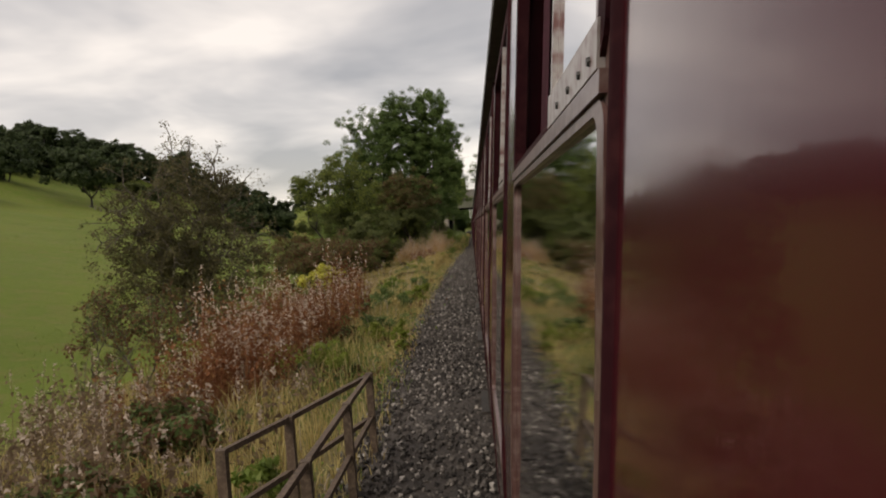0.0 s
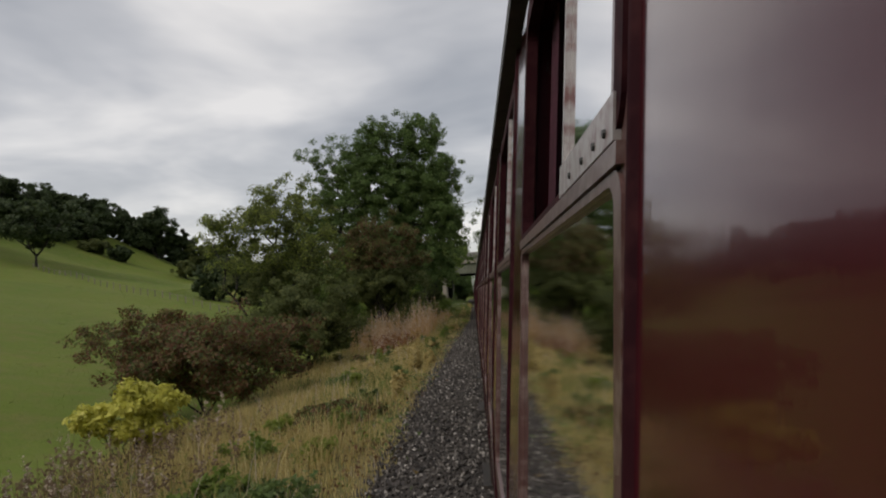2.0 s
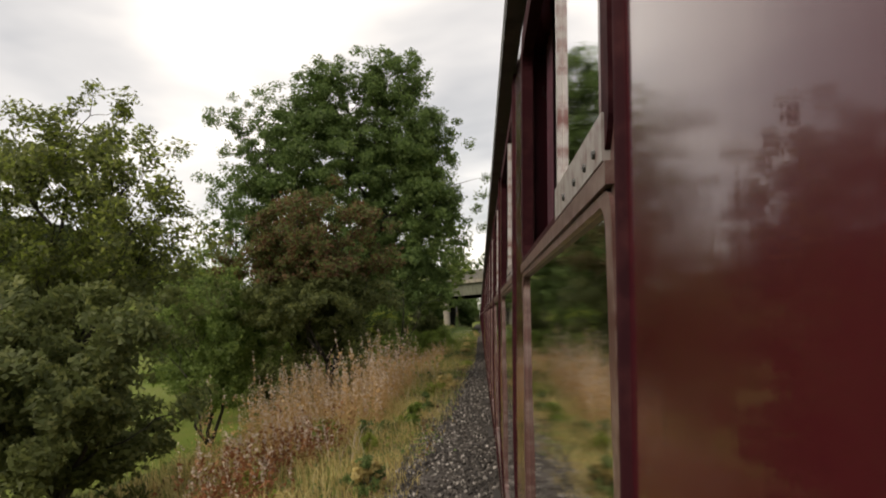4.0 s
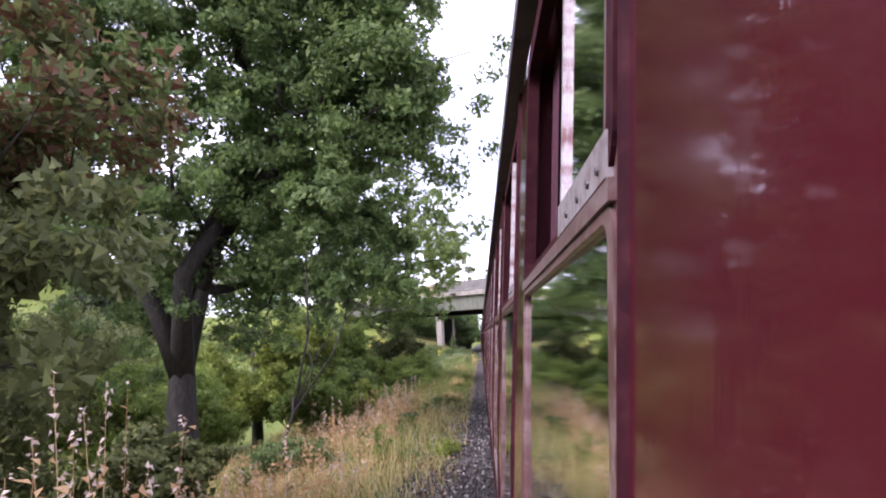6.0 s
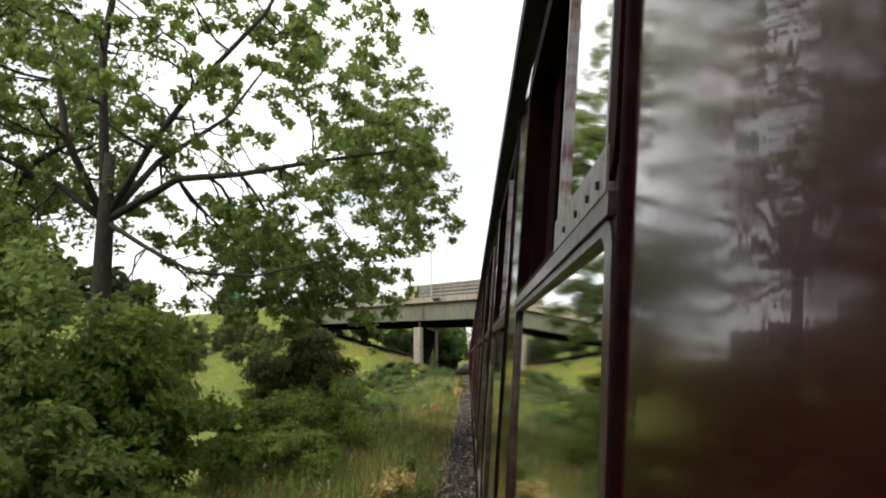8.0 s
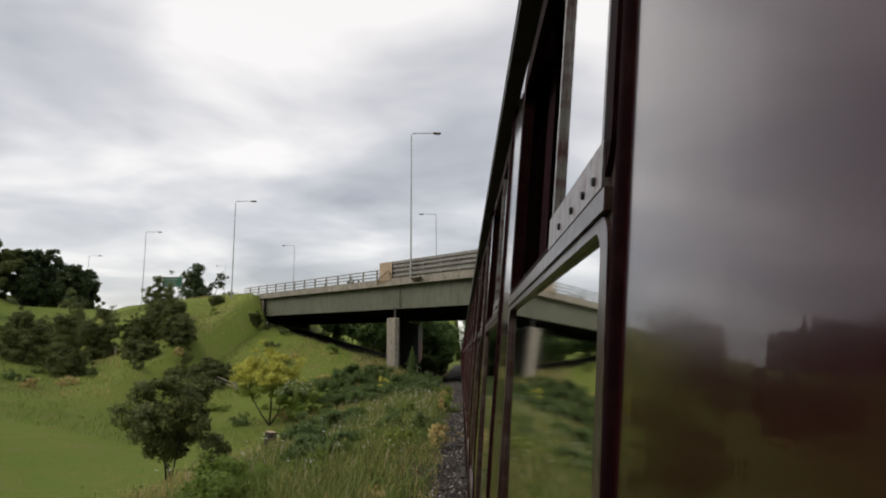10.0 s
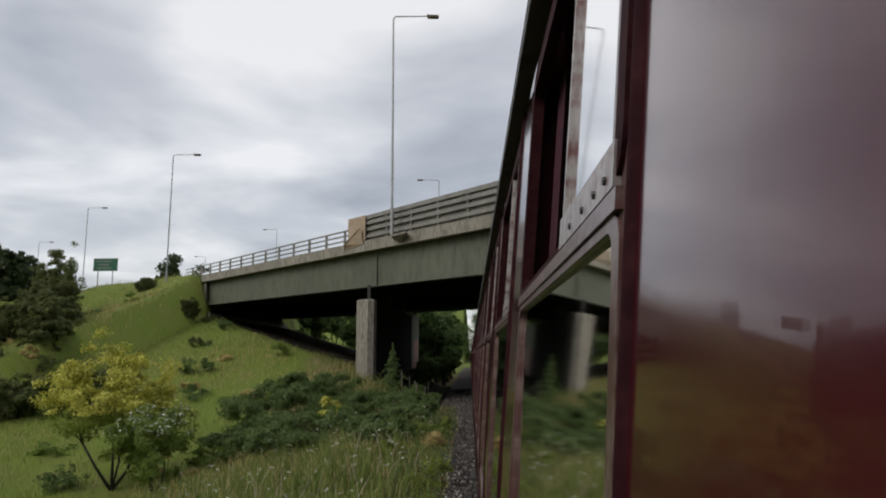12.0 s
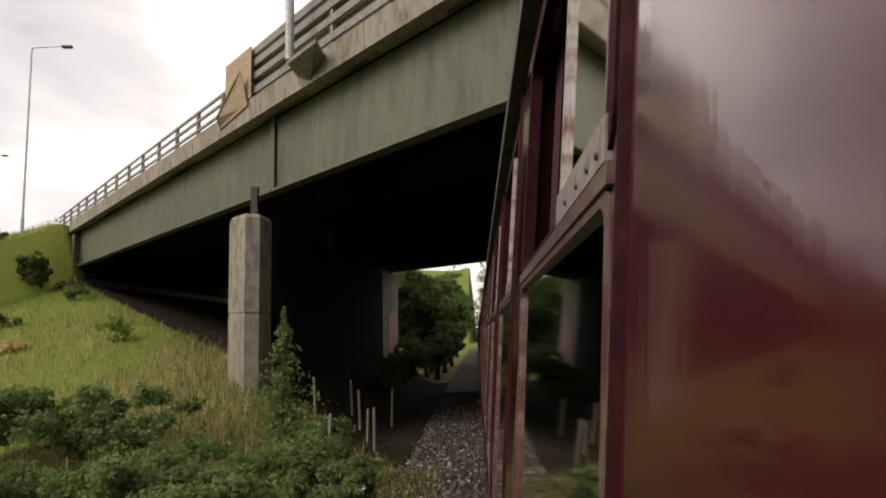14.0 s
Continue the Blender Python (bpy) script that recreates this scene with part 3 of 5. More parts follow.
def dress(coach, y):
    """Window, ventilator and beading of one bay."""
    def at(ob):
        ob.location.y = y
        return ob
    # rounded vertical bead beside the window
    sh = Shape()
    zs = (-1.48, -1.2, -0.9, -0.6, -0.3, 0.0, 0.3, 0.6, 0.72)
    for zi in zs:
        for k in range(5):
            a = math.pi * k / 4
            sh.v.append(skin(0.4155 - 0.0078 * math.cos(a), zi, 0.0065 * math.sin(a) - 0.0005))
    for i in range(len(zs) - 1):
        for k in range(4):
            a = i * 5 + k
            sh.f.append((a, a + 5, a + 6, a + 1))
    at(sh.done("bead", M_DARKBEAD, coach, "dark rounded vertical beading", True))
    # lower light
    o = ring(rounded(W0 - 0.02, W1 + 0.02, SILL - 0.03, RAIL0 + 0.004, 0.026), rounded(W0 + 0.003, W1 - 0.006, SILL + 0.012, RAIL0 - 0.005, 0.022), 0.003, 0.012)
    fr = at(o.done("window_frame", M_GREYPAINT, coach, "scuffed reddish window frame with rounded corners"))
    pane(W0 + 0.002, W1 - 0.006, SILL + 0.009, RAIL0 - 0.004, 0.02, -0.004).done("pane", M_GLASS, fr, "dark reflective carriage glass")
    # transom
    sh = Shape()
    slab(sh, W0 - 0.015, W1 + 0.015, RAIL0 + 0.005, RAIL1, 0.006, 0.04)
    at(sh.done("transom", M_GREYPAINT, coach, "chipped reddish transom rail"))
    # upper light
    o = ring(rounded(W0 - 0.02, W1 + 0.02, RAIL1 + 0.001, HEAD + 0.03, 0.04), rounded(W0 + 0.006, W1 - 0.015, RAIL1 + 0.010, HEAD - 0.01, 0.035), 0.004, 0.022)
    up = at(o.done("ventilator_frame", M_DARKBEAD, coach, "dark maroon frame of the opening top light"))
    # sliding light, pushed half open
    mid = 0.745
    sh = Shape()
    slab(sh, W0 - 0.004, mid, RAIL1 + 0.002, RAIL1 + 0.036, 0.006, 0.012)
    sh.done("slide_rail", M_ALU, up, "pale worn metal rail with dark screws")
    for s in (0.486, 0.53, 0.588, 0.662):
        sc = Shape()
        sc.tube([skin(s, RAIL1 + 0.013, 0.0055), skin(s, RAIL1 + 0.013, 0.0082)], (0.0032, 0.0026), 8)
        sc.done("screw", M_BLACK, up, "dark screw head")
    for s0, s1 in ((W0 + 0.006, W0 + 0.014), (mid - 0.012, mid - 0.002)):
        sh = Shape()
        slab(sh, s0, s1, RAIL1 + 0.036, HEAD - 0.012, 0.004, 0.014)
        sh.done("slide_stile", M_ALU if s0 > 0.6 else M_GREYPAINT, up)
    pane(W0 + 0.012, mid - 0.010, RAIL1 + 0.032, HEAD - 0.012, 0.004, -0.002).done("pane", M_GLASS, up, "dark reflective carriage glass")
    # drawn curtain behind the far jamb
    sh = Shape()
    n = 15
    for z in (RAIL1 + 0.004, HEAD - 0.005):
        for back in (0.0, 0.004):
            sh.v += [skin(1.20 + 0.0095 * k, z, -0.052 + 0.009 * math.cos(k * 1.55) - back) for k in range(n)]
    for k in range(n - 1):
        sh.f += [(k, k + 1, 2 * n + k + 1, 2 * n + k), (n + k + 1, n + k, 3 * n + k, 3 * n + k + 1), (k, n + k, n + k + 1, k + 1), (2 * n + k, 2 * n + k + 1, 3 * n + k + 1, 3 * n + k)]
    at(sh.done("curtain", M_CURTAIN, coach, "dark plum curtain drawn to the side"))


LENGTH = BAY * BAYS - 0.17


def shell(coach):
    """Roof, far side, floor, ends, gutter and running gear."""
    y0, y1 = LO * SCALE, LENGTH
    half = [(0.162, 0.68), (0.23, 0.782), (0.374, 0.90), (0.68, 1.03), (1.05, 1.11)]
    outer = [(x, EYE + z) for x, z in half] + [(1.44, EYE + 1.14)] + [(2.88 - x, EYE + z) for x, z in reversed(half)]
    sh = Shape()
    n = len(outer)
    for loop in (outer, inner):
        for o in (off, off - depth):
            sh.v += [skin(s, z, o) for s, z in loop]
    for i in range(n):
        j = (i + 1) % n
        sh.f += [(i, j, 2 * n + j, 2 * n + i), (n + j, n + i, 3 * n + i, 3 * n + j), (j, i, n + i, n + j), (2 * n + i, 2 * n + j, 3 * n + j, 3 * n + i)]
    return sh


def pane(s0, s1, z0, z1, r, off):
    sh = Shape()
    pts = rounded(s0, s1, z0, z1, r, 5)
    n = len(pts)
    for o in (off, off - 0.006):
        sh.v += [skin(s, z, o) for s, z in pts]
    sh.f += [tuple(range(n)), tuple(reversed(range(n, 2 * n)))]
    sh.f += [(j, i, n + i, n + j) for i, j in ((i, (i + 1) % n) for i in range(n))]
    return sh


W0, W1 = 0.462, 1.358                      # the window's sides within the bay
LO = 0.064                                 # where a bay's sheeting begins
SILL, RAIL0, RAIL1, HEAD = -0.66, 0.083, 0.104, 0.54


def panels(coach, y, lo, hi, dish):
    """The maroon sheeting of one bay, round its window."""
    for name, s0, s1, z0, z1, mat in (("lower_panel", lo, hi, -1.50, SILL, M_MAROON), ("cantrail_panel", lo, hi, HEAD, 0.80, M_MAROON), ("side_panel", lo, 0.41, SILL, HEAD, M_MAROON), ("pillar", 0.41, W0 - 0.001, SILL, HEAD, M_PILLAR), ("pillar", W1 + 0.001, hi, SILL, HEAD, M_PILLAR)):
        sh = Shape()
        cuts = sorted({s0, s1, *[c for c in (0.41,) if s0 < c < s1]})
        for a, b in zip(cuts, cuts[1:]):
            slab(sh, a, b, z0, z1, thick=0.022 if name == "pillar" else 0.05, dish=dish)
        sh.done(name, mat, coach).location.y = y


def end_bay(coach, y, lo, hi):
    """The last bay, without a window, before the gap to the next carriage."""
    sh = Shape()
    for a, b in ((lo, 0.41), (0.41, hi)):
        slab(sh, a, b, -1.50, 0.80, dish=LEAD)
    sh.done("side_panel", M_MAROON, coach, "plain glossy maroon side panel").location.y = y


def copy_part(ob, parent, y=None):
    """The same part again, with its own pieces, further along the carriage."""
    c = ob.copy()
    scene.collection.objects.link(c)
    c.parent = parent
    if y is not None:
        c.location.y = y
    for child in ob.children:
        copy_part(child, c)


BAYS = 20


def carriage():
    """Nineteen bays with windows and a blank one at the end."""
    coach = tagged(new("railway_carriage"), "maroon railway carriage standing along the track", "carriage", "train carriages")
    panels(coach, 0.0, LO, LO + PITCH, LEAD)
    dress(coach, 0.0)
    bay = list(coach.children)
    for j in range(1, BAYS - 1):
        for o in bay:
            copy_part(o, coach, BAY * j)
    end_bay(coach, BAY * (BAYS - 1), LO, LO + PITCH - 0.27)
    return coach


def dress(coach, y):
    """Window, ventilator and beading of one bay."""
    def at(ob):
        ob.location.y = y
        return ob
    # rounded vertical bead beside the window
    sh = Shape()
    zs = (-1.48, -1.2, -0.9, -0.6, -0.3, 0.0, 0.3, 0.6, 0.72)
    for zi in zs:
        for k in range(5):
            a = math.pi * k / 4
            sh.v.append(skin(0.4155 - 0.0078 * math.cos(a), zi, 0.0065 * math.sin(a) - 0.0005))
    for i in range(len(zs) - 1):
        for k in range(4):
            a = i * 5 + k
            sh.f.append((a, a + 5, a + 6, a + 1))
    at(sh.done("bead", M_DARKBEAD, coach, "dark rounded vertical beading", True))
    # lower light
    o = ring(rounded(W0 - 0.02, W1 + 0.02, SILL - 0.03, RAIL0 + 0.004, 0.026), rounded(W0 + 0.003, W1 - 0.006, SILL + 0.012, RAIL0 - 0.005, 0.022), 0.003, 0.012)
    fr = at(o.done("window_frame", M_GREYPAINT, coach, "scuffed reddish window frame with rounded corners"))
    pane(W0 + 0.002, W1 - 0.006, SILL + 0.009, RAIL0 - 0.004, 0.02, -0.004).done("pane", M_GLASS, fr, "dark reflective carriage glass")
    # transom
    sh = Shape()
    slab(sh, W0 - 0.015, W1 + 0.015, RAIL0 + 0.005, RAIL1, 0.006, 0.04)
    at(sh.done("transom", M_GREYPAINT, coach, "chipped reddish transom rail"))
    # upper light
    o = ring(rounded(W0 - 0.02, W1 + 0.02, RAIL1 + 0.001, HEAD + 0.03, 0.04), rounded(W0 + 0.006, W1 - 0.015, RAIL1 + 0.010, HEAD - 0.01, 0.035), 0.004, 0.022)
    up = at(o.done("ventilator_frame", M_DARKBEAD, coach, "dark maroon frame of the opening top light"))
    # sliding light, pushed half open
    mid = 0.745
    sh = Shape()
    slab(sh, W0 - 0.004, mid, RAIL1 + 0.002, RAIL1 + 0.036, 0.006, 0.012)
    sh.done("slide_rail", M_ALU, up, "pale worn metal rail with dark screws")
    for s in (0.486, 0.53, 0.588, 0.662):
        sc = Shape()
        sc.tube([skin(s, RAIL1 + 0.013, 0.0055), skin(s, RAIL1 + 0.013, 0.0082)], (0.0032, 0.0026), 8)
        sc.done("screw", M_BLACK, up, "dark screw head")
    for s0, s1 in ((W0 + 0.006, W0 + 0.014), (mid - 0.012, mid - 0.002)):
        sh = Shape()
        slab(sh, s0, s1, RAIL1 + 0.036, HEAD - 0.012, 0.004, 0.014)
        sh.done("slide_stile", M_ALU if s0 > 0.6 else M_GREYPAINT, up)
    pane(W0 + 0.012, mid - 0.010, RAIL1 + 0.032, HEAD - 0.012, 0.004, -0.002).done("pane", M_GLASS, up, "dark reflective carriage glass")
    # drawn curtain behind the far jamb
    sh = Shape()
    n = 15
    for z in (RAIL1 + 0.004, HEAD - 0.005):
        for back in (0.0, 0.004):
            sh.v += [skin(1.20 + 0.0095 * k, z, -0.052 + 0.009 * math.cos(k * 1.55) - back) for k in range(n)]
    for k in range(n - 1):
        sh.f += [(k, k + 1, 2 * n + k + 1, 2 * n + k), (n + k + 1, n + k, 3 * n + k, 3 * n + k + 1), (k, n + k, n + k + 1, k + 1), (2 * n + k, 2 * n + k + 1, 3 * n + k + 1, 3 * n + k)]
    at(sh.done("curtain", M_CURTAIN, coach, "dark plum curtain drawn to the side"))


LENGTH = BAY * BAYS - 0.17


def shell(coach):
    """Roof, far side, floor, ends, gutter and running gear."""
    y0, y1 = LO * SCALE, LENGTH
    outer = [(0.19, EYE + 0.80), (0.27, EYE + 0.92), (0.44, EYE + 1.05), (0.72, EYE + 1.16), (1.05, EYE + 1.23), (1.44, EYE + 1.26), (1.83, EYE + 1.23), (2.16, EYE + 1.16), (2.44, EYE + 1.05), (2.63, EYE + 0.92), (2.71, EYE + 0.80)]
    sh = Shape()
    n = len(outer)
    for y in (y0, y1):
        sh.v += [(x, y, z) for x, z in outer]
        sh.v += [(1.44 + (x - 1.44) * 0.97, y, EYE + 0.65 + (z - EYE - 0.65) * 0.95) for x, z in outer]
    for i in range(n - 1):
        sh.f += [(i, i + 1, 2 * n + i + 1, 2 * n + i), (n + i + 1, n + i, 3 * n + i, 3 * n + i + 1), (i + 1, i, n + i, n + i + 1), (2 * n + i, 2 * n + i + 1, 3 * n + i + 1, 3 * n + i)]
    sh.done("roof", M_ROOF, coach, "sooty grey curved roof", True)
    Shape().box(0.095, 0.128, y0, y1, EYE + 0.535, EYE + 0.561).done("gutter", M_ROOF, coach, "dark rain gutter")
    Shape().box(2.70, 2.76, y0, y1, 1.46, EYE + 0.70).done("far_side", M_MAROON, coach)
    Shape().box(0.14, 2.70, y0 + 0.01, y1 - 0.01, 1.40, 1.48).done("floor_pan", M_INTERIOR, coach)
    Shape().box(1.1, 1.14, y0 + 0.06, y1 - 0.06, 1.48, EYE + 1.05).done("corridor_partition", M_INTERIOR, coach, "dark inner partition")
    for a, b in ((y0, y0 + 0.05), (y1 - 0.05, y1)):
        Shape().box(0.175, 2.70, a, b, 1.46, EYE + 0.74).done("end_wall", M_UNDER, coach)
    Shape().box(0.55, 2.3, y1 - 0.01, y1 + 0.23, 1.5, 3.3).done("gangway_bellows", M_UNDER, coach, "black gangway bellows")
    Shape().box(0.16, 0.28, y0 + 0.1, y1 - 0.1, 1.10, 1.46).done("solebar", M_UNDER, coach)
    Shape().box(0.7, 2.2, 4.5, 17.5, 0.65, 1.2).done("battery_boxes", M_UNDER, coach)
    for k in range(5):
        s = 0.5 + BAY * 4 * k
        Shape().box(-0.02, 0.16, s, s + 0.95, 0.70, 0.735).box(0.06, 0.1, s + 0.05, s + 0.09, 0.735, 1.40).box(0.06, 0.1, s + 0.86, s + 0.9, 0.735, 1.40).done("footboard", M_UNDER, coach, "oily black footboard under the doors")
    for yc in (3.0, 19.0):
        bog = Shape()
        bog.box(0.42, 2.45, yc - 0.3, yc + 0.3, 0.56, 0.72)
        bog.box(0.33, 0.42, yc - 1.9, yc + 1.9, 0.55, 0.75).box(0.30, 0.48, yc - 1.45, yc - 1.1, 0.42, 0.68).box(0.30, 0.48, yc + 1.1, yc + 1.45, 0.42, 0.68)
        bog.box(0.34, 0.44, yc - 0.5, yc + 0.5, 0.35, 0.6).box(2.45, 2.54, yc - 1.9, yc + 1.9, 0.55, 0.75)
        b = bog.done("bogie", M_UNDER, coach, "oily black bogie")
        for yw in (yc - 1.27, yc + 1.27):
            for xw in (0.66, 2.10):
                Shape().tube([(xw, yw, 0.62), (xw + 0.02, yw, 0.62), (xw + 0.13, yw, 0.62)], (0.40, 0.46, 0.46), 24).done("wheel", M_STEEL, b, "steel wheel")


first = carriage()
shell(first)
COACH = BAY * BAYS
first.location.y = -SPEED - COACH
for k in range(0, 14):
    copy_thing(first, pose(0, -SPEED + k * COACH, 0))
# ================= the road bridge =================
def rp(w, q, z):
    """A place by the road: along it, across it from the near edge, and up; the deck climbs gently leftwards."""
    p = EDGE + ALONG * w + np.array((0.0, 1.537)) * q
    return (p[0], p[1], z)


def fall(w):
    return 0.021 * w


def deck_box(shape, w0, w1, q0, q1, z0, z1):
    shape.hexa((rp(w0, q0, z0 + fall(w0)), rp(w0, q1, z0 + fall(w0)), rp(w1, q1, z0 + fall(w1)), rp(w1, q0, z0 + fall(w1)),
                rp(w0, q0, z1 + fall(w0)), rp(w0, q1, z1 + fall(w0)), rp(w1, q1, z1 + fall(w1)), rp(w1, q0, z1 + fall(w1))))
    return shape


bridge = tagged(new("road_bridge"), "concrete and grey-green steel road bridge crossing over the railway", "bridge")
WIDTH = 18.0
W_L, W_R = 39.0, -44.0
deck_box(Shape(), W_R, W_L, 0.3, WIDTH - 0.3, 8.96, 9.25).done("deck", M_SOFFIT, bridge, "concrete deck seen from below, coloured dark for the shade")
deck_box(Shape(), W_R, W_L + 22, 0.45, WIDTH - 0.45, 9.27, 9.33).done("road_surface", M_ASPHALT, bridge)
for q, qa in ((0.0, 0.45), (WIDTH - 0.45, WIDTH)):
    for k in range(28):                    # precast edge units
        w0 = W_R + 3.0 * k
        sh = Shape()
        deck_box(sh, w0 + 0.01, min(w0 + 2.99, W_L + 1.2), q, qa, 8.96, 9.62)
        if w0 < W_L:
            sh.done("edge_beam", M_CONCRETE, bridge, "stained precast edge beam")
# inner girders and stiffeners take the shade-darkened colour in place of their paint
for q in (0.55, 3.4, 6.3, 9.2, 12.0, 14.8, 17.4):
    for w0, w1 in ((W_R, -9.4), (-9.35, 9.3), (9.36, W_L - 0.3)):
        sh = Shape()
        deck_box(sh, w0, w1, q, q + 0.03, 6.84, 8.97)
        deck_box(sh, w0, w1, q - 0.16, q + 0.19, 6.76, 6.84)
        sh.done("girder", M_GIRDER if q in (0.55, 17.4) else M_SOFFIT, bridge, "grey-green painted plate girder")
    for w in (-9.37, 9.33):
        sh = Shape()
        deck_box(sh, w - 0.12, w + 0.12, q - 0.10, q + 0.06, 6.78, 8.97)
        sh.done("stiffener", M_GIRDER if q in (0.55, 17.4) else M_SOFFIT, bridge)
# leaf pier left of the track; unseen light-blocking wall added right of it
sh = Shape()
pts = [(-6.86, 175.35), (-6.60, 174.75), (-6.0, 174.15), (-5.66, 174.3), (-5.62, 175.2), (-6.8, 176.4)]
n = len(pts)
mx, my = sum(x for x, y in pts) / n, sum(y for x, y in pts) / n
for z, grow in ((-1.5, 1.0), (3.38, 1.0), (3.39, 0.96), (3.45, 0.96), (3.46, 1.0), (5.96, 1.0), (6.06, 0.93)):
    sh.v += [(mx + (x - mx) * grow, my + (y - my) * grow, z) for x, y in pts]
for lvl in range(6):
    for i in range(n):
        j = (i + 1) % n
        sh.f.append((lvl * n + i, lvl * n + j, lvl * n + n + j, lvl * n + n + i))
sh.f.append(tuple(6 * n + i for i in range(n)))
sh.done("pier", M_CONCRETE, bridge, "tall weathered concrete pier nosing")
# concrete like the nosings, with the wall's shade put into its colour
Shape().hexa(((-6.8, 176.4, -1.5), (-5.64, 175.2, -1.5), (-5.05, 193.4, -1.5), (-6.32, 194.0, -1.5), (-6.8, 176.4, 6.04), (-5.64, 175.2, 6.04), (-5.05, 193.4, 6.04), (-6.32, 194.0, 6.04))).done("pier_wall", M_SOFFIT, bridge, "concrete pier wall, coloured dark for the shade under the deck")
# far end kept in plain pale concrete for the daylight that reaches it
Shape().hexa(((-6.32, 194.0, -1.5), (-5.05, 193.4, -1.5), (-4.9, 199.2, -1.5), (-6.1, 199.6, -1.5), (-6.32, 194.0, 6.4), (-5.05, 193.4, 6.4), (-4.9, 199.2, 6.4), (-6.1, 199.6, 6.4))).done("pier_nosing", M_CONCRETE, bridge, "weathered concrete pier nosing")
Shape().hexa(((-5.04, 195.0, 0.6), (-4.98, 195.0, 0.6), (-4.89, 198.7, 0.6), (-4.95, 198.7, 0.6), (-5.04, 195.0, 3.9), (-4.98, 195.0, 3.9), (-4.89, 198.7, 4.3), (-4.95, 198.7, 4.3))).done("paint_patch", M_RUSTPAINT, bridge, "faded orange-pink paint on the pier end")
for q in (0.2, 6.3, 12.0, 17.4):
    p = (-6.1 + 0.05 * q, 174.9 + 1.36 * q)
    Shape().box(p[0] - 0.09, p[0] + 0.09, p[1] - 0.09, p[1] + 0.09, 6.03, 6.98).done("bearing", M_UNDER, bridge)
# hidden by the train; added only to darken the space under the deck
sh = Shape()
sh.hexa(((5.6, 163.5, -1), (8.5, 161.0, -1), (8.5, 192.0, -1), (5.6, 194.5, -1), (5.6, 163.5, 6.75), (8.5, 161.0, 6.75), (8.5, 192.0, 6.75), (5.6, 194.5, 6.75)))
sh.done("wall_abutment", M_CONCRETE, bridge, "unseen concrete wall added right of the track to block light")
for w, s in ((W_L, 1), (W_R, -1)):
    sh = Shape()
    deck_box(sh, w - 0.2 * s, w + 1.2 * s, 0.15, WIDTH - 0.15, 5.0, 8.75)
    sh.done("abutment", M_CONCRETE, bridge, "concrete abutment wall")
    sh = Shape()
    deck_box(sh, w - 1.6 * s, w + 1.0 * s, 0.1, WIDTH - 0.1, 5.3, 6.0)
    sh.done("bearing_shelf", M_CONCRETE, bridge)
# bare earth in the dry under the deck, its colour darkened for the shade
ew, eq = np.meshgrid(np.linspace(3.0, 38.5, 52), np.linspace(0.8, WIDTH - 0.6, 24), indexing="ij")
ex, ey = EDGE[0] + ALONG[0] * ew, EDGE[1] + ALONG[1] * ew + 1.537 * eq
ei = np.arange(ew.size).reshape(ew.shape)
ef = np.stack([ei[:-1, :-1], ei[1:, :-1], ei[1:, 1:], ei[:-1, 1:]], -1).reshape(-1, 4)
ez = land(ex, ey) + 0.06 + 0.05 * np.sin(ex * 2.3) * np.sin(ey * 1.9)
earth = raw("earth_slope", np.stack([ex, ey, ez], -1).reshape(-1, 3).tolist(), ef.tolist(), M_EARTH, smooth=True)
tagged(earth, "bare earth slope under the bridge deck, coloured dark for the shade", "earth", kind="structure")
# parapets: posts every 2.5 m; deep rails right of the boarded joint, light ones left of it
JOINT = 11.4
for q in (0.2, WIDTH - 0.2):
    for k in range(36):
        w = W_R + 2.0 + 2.5 * k
        if w > W_L + 6:
            break
        top = 11.24 if w < JOINT else 10.62
        sh = Shape()
        z = 9.62 + fall(w)
        a, b = rp(w, q, z), rp(w, q, top + fall(w))
        sh.beam(a, b, 0.12, 0.14, (ALONG[0], ALONG[1], 0))
        sh.done("parapet_post", M_PARAPET, bridge)
    for zs in ((9.90, 0.20), (10.35, 0.20), (10.76, 0.22), (11.12, 0.24)):
        sh = Shape()
        deck_box(sh, W_R, JOINT, q - 0.10, q - 0.04, zs[0] - zs[1] / 2, zs[0] + zs[1] / 2)
        sh.done("parapet_rail", M_PARAPET, bridge, "deep grey parapet rail")
    sh = Shape()
    deck_box(sh, W_R, JOINT, q + 0.07, q + 0.10, 9.66, 11.20)
    sh.done("parapet_sheet", M_PARAPET, bridge, "grey mesh-backed parapet sheet")
    for zs in (9.92, 10.26, 10.58):
        sh = Shape()
        deck_box(sh, JOINT, W_L + 6, q - 0.05, q + 0.02, zs - 0.045, zs + 0.045)
        sh.done("parapet_rail", M_PARAPET, bridge, "light tubular parapet rail")
sh = Shape()
deck_box(sh, 10.4, 12.5, -0.02, 0.03, 9.64, 11.24)
sh.done("boarding", M_PLY, bridge, "weathered plywood boarding")
sh = Shape()
sh.hexa((rp(10.6, -0.05, 9.66), rp(10.6, 0.0, 9.66), rp(12.9, 0.0, 9.5), rp(12.9, -0.05, 9.5), rp(10.9, -0.28, 10.7), rp(10.9, -0.24, 10.7), rp(12.9, -0.24, 9.8), rp(12.9, -0.28, 9.8)))
sh.done("loose_board", M_PLY, bridge, "loose leaning plywood board")
